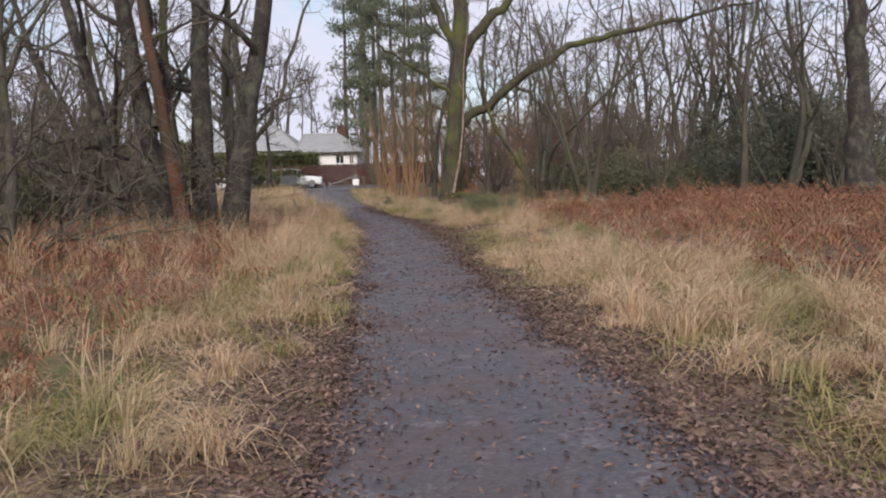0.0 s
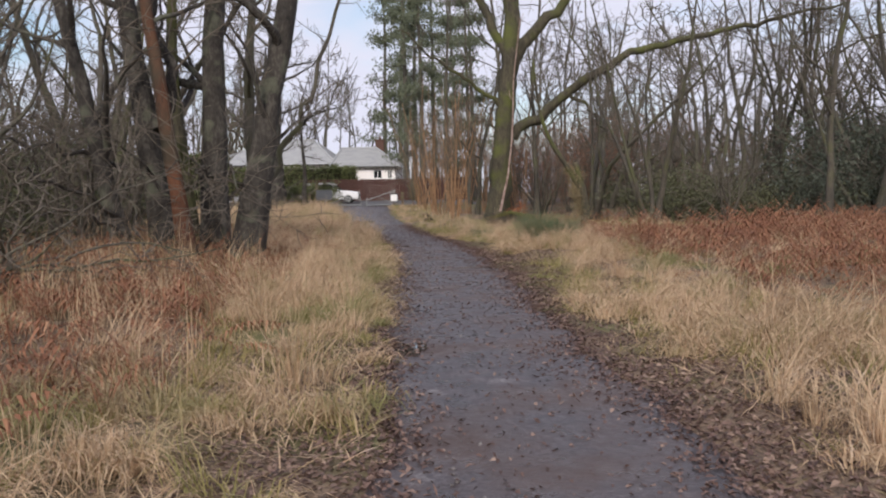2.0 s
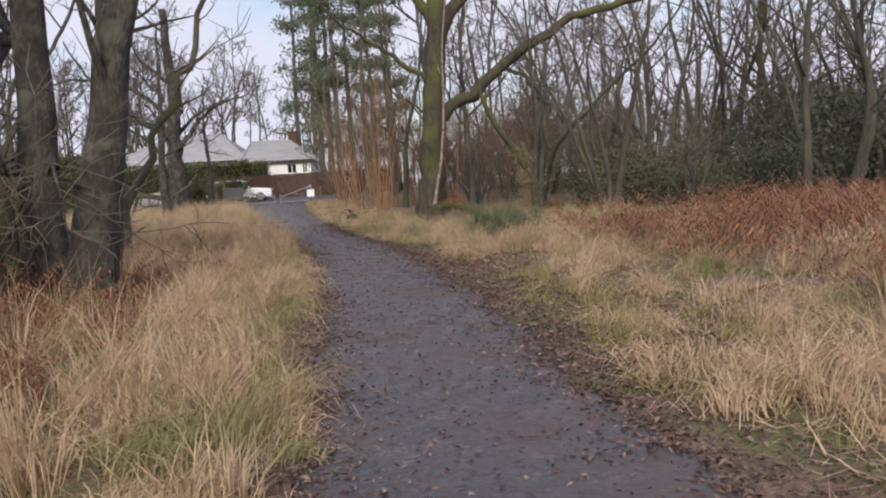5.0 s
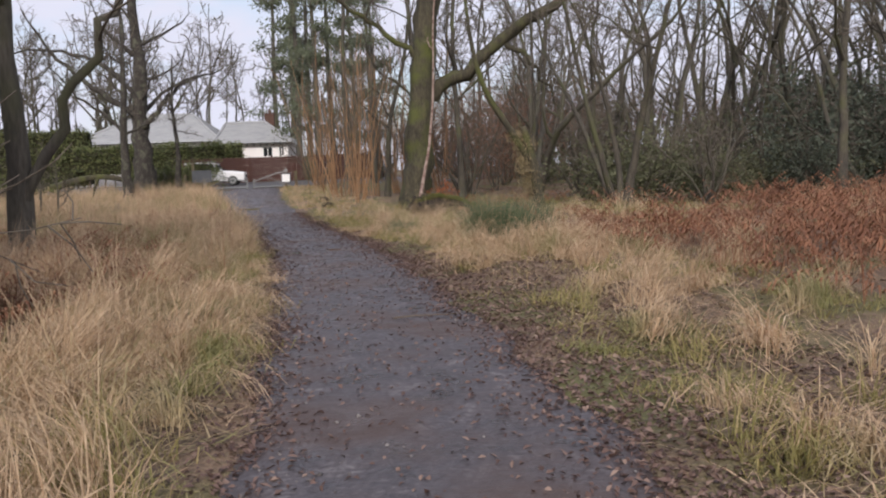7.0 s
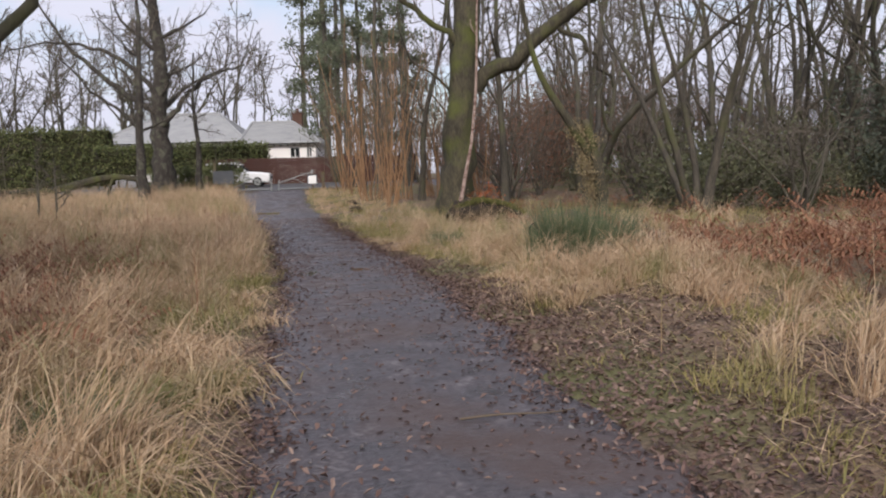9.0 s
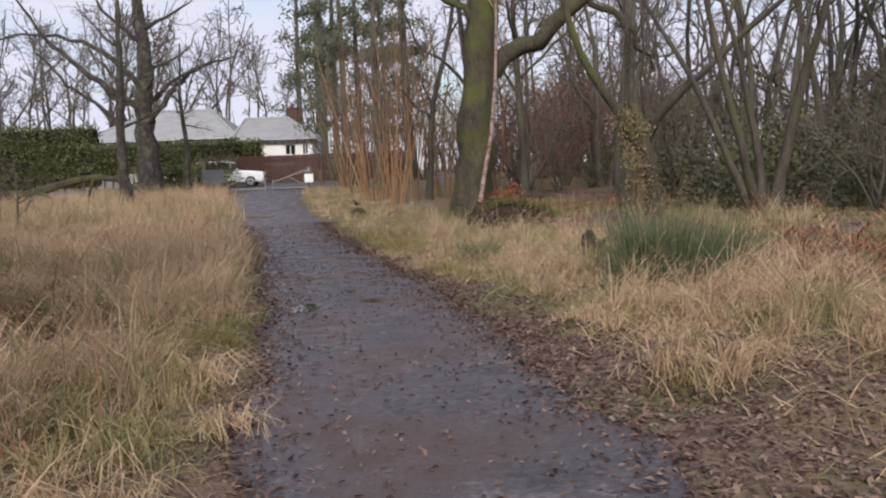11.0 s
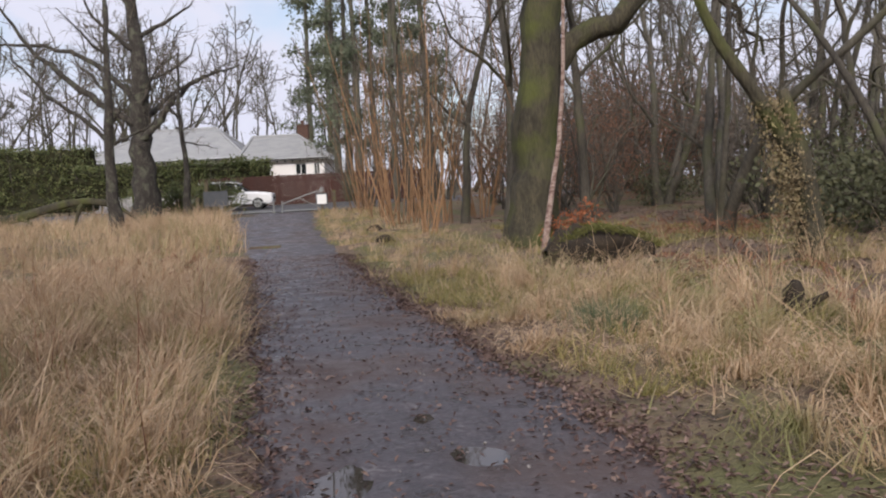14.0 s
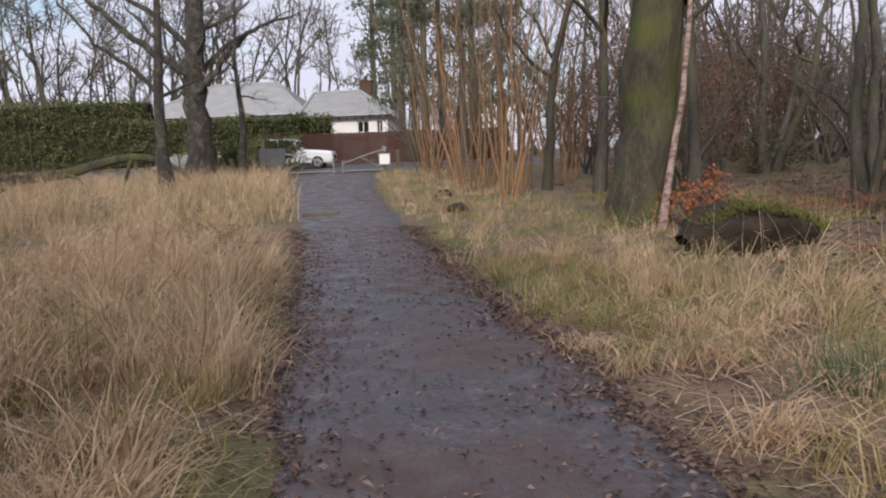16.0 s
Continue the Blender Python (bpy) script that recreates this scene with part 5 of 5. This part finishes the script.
# rush clumps
for x, y, w, h, k in ((1.35, 27.9, 0.36, 0.98, 2600), (2.0, 28.4, 0.32, 0.82, 1500), (-3.3, 16.6, 0.3, 0.28, 500), (-2.9, 20.2, 0.3, 0.28, 500), (1.5, 19.0, 0.22, 0.22, 350), (-0.3, 31.8, 0.3, 0.35, 500)):
    bx, by = x + rng.normal(size=k) * w * 0.6, y + rng.normal(size=k) * w * 0.6
    az = np.arctan2(by - y, bx - x) + rng.normal(size=k) * 0.5
    o = blades("rush_clump", M_RUSH, "clump of dark green rushes in pale grass", np.stack([bx, by, ground_z(bx, by) - 0.01], 1), h * rng.uniform(0.5, 1.1, k), np.abs(rng.normal(size=k)) * 0.35, rng.uniform(0.003, 0.005, k), np.abs(rng.normal(size=k)) * 0.35, rng, az)
    tagged(o, category="rushes", group="rush clumps")

# single tall dry stalks
k = 420
x, y = rng.uniform(-9, 3.5, k), rng.uniform(6, 40, k)
ok = (np.maximum(dl_(x, y), dr_(x, y)) > 0.8)
x, y = x[ok], y[ok]
k = len(x)
blades("dry_stalks", M_STRAW, "scattered tall dry grass stalks", np.stack([x, y, ground_z(x, y) - 0.01], 1), rng.uniform(0.6, 1.15, k), np.abs(rng.normal(size=k)) * 0.2, rng.uniform(0.003, 0.005, k), rng.normal(size=k) * 0.15, rng)

k = 700
x, y = rng.uniform(-8, -2.4, k), rng.uniform(20, 46, k)
ok = (dl_(x, y) > 0.5) & (patch(x, y, 0.7, 31) > 0.4)
x, y = x[ok], y[ok]
k = len(x)
blades("dead_weed_stalks", M_BRACKEN, "thin brown dead weed stalks in the meadow", np.stack([x, y, ground_z(x, y) - 0.01], 1), rng.uniform(0.45, 0.95, k), np.abs(rng.normal(size=k)) * 0.16, rng.uniform(0.003, 0.006, k), rng.normal(size=k) * 0.2, rng)


def fronds(name, label, x, y, rng, size):
    """Dead bracken: bent stalks with paired, drooping, ragged leaflets."""
    s = Soup()
    k = len(x)
    z = ground_z(x, y)
    V, T = [], []
    base = 0
    pairs = 12
    f = np.linspace(0.28, 1.0, pairs)
    for i in range(k):
        a = rng.uniform(0, 6.283)
        h = np.array((math.cos(a), math.sin(a), 0))
        side = np.array((-h[1], h[0], 0))
        L = size * rng.uniform(0.55, 1.2)
        ln, cu = rng.uniform(0.05, 0.7), rng.uniform(0.6, 2.1)
        th = ln + cu * f
        px = np.cumsum(np.sin(th)) / pairs * L
        pz = np.cumsum(np.cos(th)) / pairs * L + 0.28 * L * math.cos(ln)
        P = np.array((x[i], y[i], z[i])) + px[:, None] * h + np.stack([0 * pz, 0 * pz, np.maximum(pz, 0.03)], 1)
        wl_ = L * 0.24 * np.sin(np.linspace(0.5, 3.0, pairs))[:, None] * rng.uniform(0.5, 1.2, (pairs, 1))
        dz = np.zeros((pairs, 3))
        for sg in (-1, 1):
            dz[:, 2] = -rng.uniform(0.1, 0.9, pairs) * wl_[:, 0]
            tip = P + sg * side * wl_ * rng.uniform(0.5, 1.0, (pairs, 1)) + dz + h * wl_ * 0.4
            tip[:, 2] = np.maximum(tip[:, 2], z[i] + 0.012)
            V += [P, P + h * L * 0.034, tip]
            ii = np.arange(pairs)
            T.append(np.stack([base + ii, base + pairs + ii, base + 2 * pairs + ii], 1))
            base += 3 * pairs
        b0 = np.array((x[i], y[i], z[i] - 0.02))
        w = side * 0.005
        V += [np.array([b0 - w, b0 + w, P[3] + w, P[3] - w, P[10]])]
        T.append(np.array([(base, base + 1, base + 2), (base, base + 2, base + 3), (base + 3, base + 2, base + 4)]))
        base += 5
    s.add(np.concatenate(V), None, np.concatenate(T))
    return tagged(part(name, s, M_BRACKEN, smooth=False), label, "bracken", kind="stuff")


def scatter(n, x0, x1, y0, y1, keep):
    x, y = rng.uniform(x0, x1, n), rng.uniform(y0, y1, n)
    ok = rng.random(n) < keep(x, y)
    return x[ok], y[ok]


x, y = scatter(8200, -10, -2.0, 4, 27, lambda x, y: smooth01((dl_(x, y) - 1.2 - 0.8 * patch(x, y, 0.7, 3)) / 0.7) * (0.35 + 0.65 * patch(x, y, 0.6, 5)) * np.clip((x + 10.5) / 3, 0, 1) * np.clip((y - 3) / 3, 0, 1))
fronds("bracken", "collapsed rust-brown dead bracken", x, y, rng, 0.62)
x, y = scatter(9500, 2.0, 17, 5, 36, lambda x, y: smooth01((dr_(x, y) - 2.3 - 1.0 * patch(x, y, 0.7, 8)) / 0.8) * (0.35 + 0.65 * patch(x, y, 0.6, 7)) * np.clip(1.35 - x / 18, 0, 1) * np.clip((18 - x) / 5, 0, 1) * np.clip((y - 4) / 4, 0, 1) * np.where(x < 8.5, np.clip((30 - y) / 3, 0, 1), 1))
tall = (y > 17) | (dr_(x, y) > 6)
fronds("bracken", "wide bed of rust-red dead bracken", x[~tall], y[~tall], rng, 0.72)
fronds("bracken", "tall standing rust-red dead bracken", x[tall], y[tall], rng, 0.92)
b, az, c = tufts(rng, 1000, 1.8, 12, 6, 36, lambda x, y: (dr_(x, y) > 2.0) * (0.08 + 0.92 * (patch(x, y, 0.8, 12) > 0.6)), 44, 0.11)
n = len(b)
blades("tussock_grass", M_STRAW, "pale straw tussocks standing in the bracken", b, c * rng.uniform(0.36, 0.72, n), rng.uniform(0.0, 0.55, n), rng.uniform(0.0032, 0.0056, n), rng.uniform(0.3, 2.0, n), rng, az, 3)
x, y = scatter(900, 1.5, 6, 28, 46, lambda x, y: (patch(x, y, 0.6, 2) > 0.62) * 0.9 * (dr_(x, y) > 3.0))
fronds("bracken", "rust-red bracken under the trees", x, y, rng, 0.6)
x, y = scatter(2300, -12, -2.6, 18, 42, lambda x, y: (patch(x, y, 0.8, 2.5) > 0.62) * 0.8 * (dl_(x, y) > 0.9))
fronds("bracken", "patches of brown bracken in the meadow", x, y, rng, 0.55)


def litter(name, label, x, y, size, material, category, rng, z=None):
    n = len(x)
    z = ground_z(x, y) if z is None else z
    c = np.stack([x, y, z + 0.006 + rng.random(n) * 0.018], 1)
    a = rng.uniform(0, 6.283, n)
    u = np.stack([np.cos(a), np.sin(a), rng.normal(size=n) * 0.35], 1) * (size * rng.uniform(0.6, 1.3, n))[:, None]
    w = np.stack([-np.sin(a), np.cos(a), rng.normal(size=n) * 0.35], 1) * (size * rng.uniform(0.35, 0.7, n))[:, None]
    v = np.stack([c - u, c - w * 0.9 + (0, 0, 0.008), c + u, c + w * 0.9 + (0, 0, 0.008)], 1).reshape(-1, 3)
    k = np.arange(n)[:, None] * 4
    s = Soup()
    s.add(v, None, np.concatenate([k + (0, 1, 2), k + (0, 2, 3)]))
    return tagged(part(name, s, material, smooth=False), label, category, kind="stuff")


def along_edges(n, y0, y1):
    """Points thick at the path's edges and thinning into the verge."""
    y = y0 + (y1 - y0) * rng.random(n) ** 1.5
    right = rng.random(n) < 0.62
    wide = np.where(right, np.interp(y, [0, 10, 15, 19, 24, 29, 40], [1.7, 1.2, 0.6, 1.6, 1.0, 0.4, 0.3]), np.interp(y, [0, 8, 14, 40], [0.9, 0.6, 0.35, 0.22]))
    d = np.abs(rng.normal(size=n)) * wide - 0.22 + rng.normal(size=n) * 0.16
    return np.where(right, right_edge(y) + d, left_edge(y) - d), y


x, y = along_edges(48000, 1.5, 44)
zz = np.where(np.maximum(dl_(x, y), dr_(x, y)) < 0.05, np.maximum(ground_z(x, y), -0.04), ground_z(x, y))
litter("leaf_litter", "drifts of wet brown fallen leaves along the path edge", x, y, 0.023, M_WETLEAF, "leaves", rng, zz)
x, y = scatter(30000, -9, 14, 2, 40, lambda x, y: (np.maximum(dl_(x, y), dr_(x, y)) > 0.4) * np.clip(1.2 - np.maximum(dl_(x, y), dr_(x, y)) / 12, 0.1, 1))
litter("leaf_litter", "fallen leaves scattered over the woodland floor", x, y, 0.030, M_LEAF, "leaves", rng)

x, y = scatter(16000, 0, 12, 34, 56, lambda x, y: (dr_(x, y) > 1.5) * 1.0)
litter("leaf_litter", "brown leaves carpeting the floor under the trees", x, y, 0.045, M_LEAF, "leaves", rng)
y = np.concatenate([rng.uniform(14, 27, 11000), rng.uniform(2.5, 11, 7000)])
x = right_edge(y) + 0.1 + 2.3 * rng.random(len(y)) ** 0.9
litter("leaf_litter", "dark wet leaves strewn through the thin grass", x, y, 0.028, M_LEAF, "leaves", rng)
y = rng.uniform(2.5, 12, 6000)
x = left_edge(y) - 1.3 * rng.random(len(y))
litter("leaf_litter", "brown leaves strewn on the grassy bank", x, y, 0.026, M_LEAF, "leaves", rng)


y = 1.5 + 42 * rng.random(15000) ** 1.4
x = np.where(rng.random(len(y)) < 0.6, right_edge(y) + 0.15 - np.abs(rng.normal(size=len(y))) * 0.3, left_edge(y) - 0.1 + np.abs(rng.normal(size=len(y))) * 0.2)
litter("leaf_litter", "wet red-brown leaves trodden into the path margins", x, y, 0.026, M_WETLEAF, "leaves", rng, np.full(len(x), -0.005) + 0.52 * smooth01((y - 40) / 32))


def on_path(n, y0, y1):
    y = y0 + (y1 - y0) * rng.random(n)
    return left_edge(y) + (right_edge(y) - left_edge(y)) * rng.random(n), y


x, y = on_path(4800, 1.5, 44)
litter("leaf_litter", "single dark leaves trodden into the path", x, y, 0.023, M_WETLEAF, "leaves", rng, np.full(len(x), 0.004) + 0.52 * smooth01((y - 40) / 32))


def pebbles(x, y, rng):
    s = Soup()
    oct_v = np.array([(1, 0, 0), (0, 1, 0), (-1, 0, 0), (0, -1, 0), (0, 0, 0.7), (0, 0, -0.4)])
    oct_t = np.array([(0, 1, 4), (1, 2, 4), (2, 3, 4), (3, 0, 4), (1, 0, 5), (2, 1, 5), (3, 2, 5), (0, 3, 5)])
    n = len(x)
    a = rng.uniform(0, 6.283, n)
    r = 0.005 + 0.020 * rng.random(n) ** 4
    ca, sa = np.cos(a), np.sin(a)
    q = oct_v[None] * (1 + 0.3 * rng.normal(size=(n, 6, 1)))
    X = (q[..., 0] * ca[:, None] - q[..., 1] * sa[:, None] * 0.7) * r[:, None] + x[:, None]
    Y = (q[..., 0] * sa[:, None] + q[..., 1] * ca[:, None] * 0.7) * r[:, None] + y[:, None]
    Z = q[..., 2] * r[:, None] + 0.006
    s.add(np.stack([X, Y, Z], -1).reshape(-1, 3), None, (oct_t[None] + (np.arange(n) * 6)[:, None, None]).reshape(-1, 3))
    return tagged(part("pebbles", s, M_STONE), "small pale and dark stones set in the path", "gravel", kind="stuff")


x, y = on_path(4200, 1.5, 40)
pebbles(x, y, rng)

# a dead stick on the path
s = Soup()
tube(s, resample([(-0.35, 0, 0.02), (-0.1, 0.05, 0.03), (0.15, 0.02, 0.025), (0.32, 0.12, 0.02)], 9), np.linspace(0.008, 0.004, 9), 6)
stick = part("stick", s, M_WOOD, label="thin broken twig lying on the path")
stick.location = (-0.45, 20.2, 0.01)
tagged(stick, category="stick")

# far woods closing the view all round
rng = np.random.default_rng(400)
s = Soup()
for _ in range(800):
    a = rng.uniform(0, 6.283)
    d = rng.uniform(115, 190)
    x, y = -5 + d * math.cos(a), 40 + d * math.sin(a)
    h = rng.uniform(8, 15)
    q = wander(rng, (x, y, 0.6), (0, 0, 1), h, 5, 0.07, 0.03)
    tube(s, q, np.linspace(0.22, 0.05, 6), 4)
    shoots(rng, s, q, 0.12, 5, 4.0, 0, 0.25, 0.05, fork=3)
far = part("far_wood", s, M_CLAD)
tagged(far, "distant belt of bare grey-brown woodland", "woodland", kind="stuff")
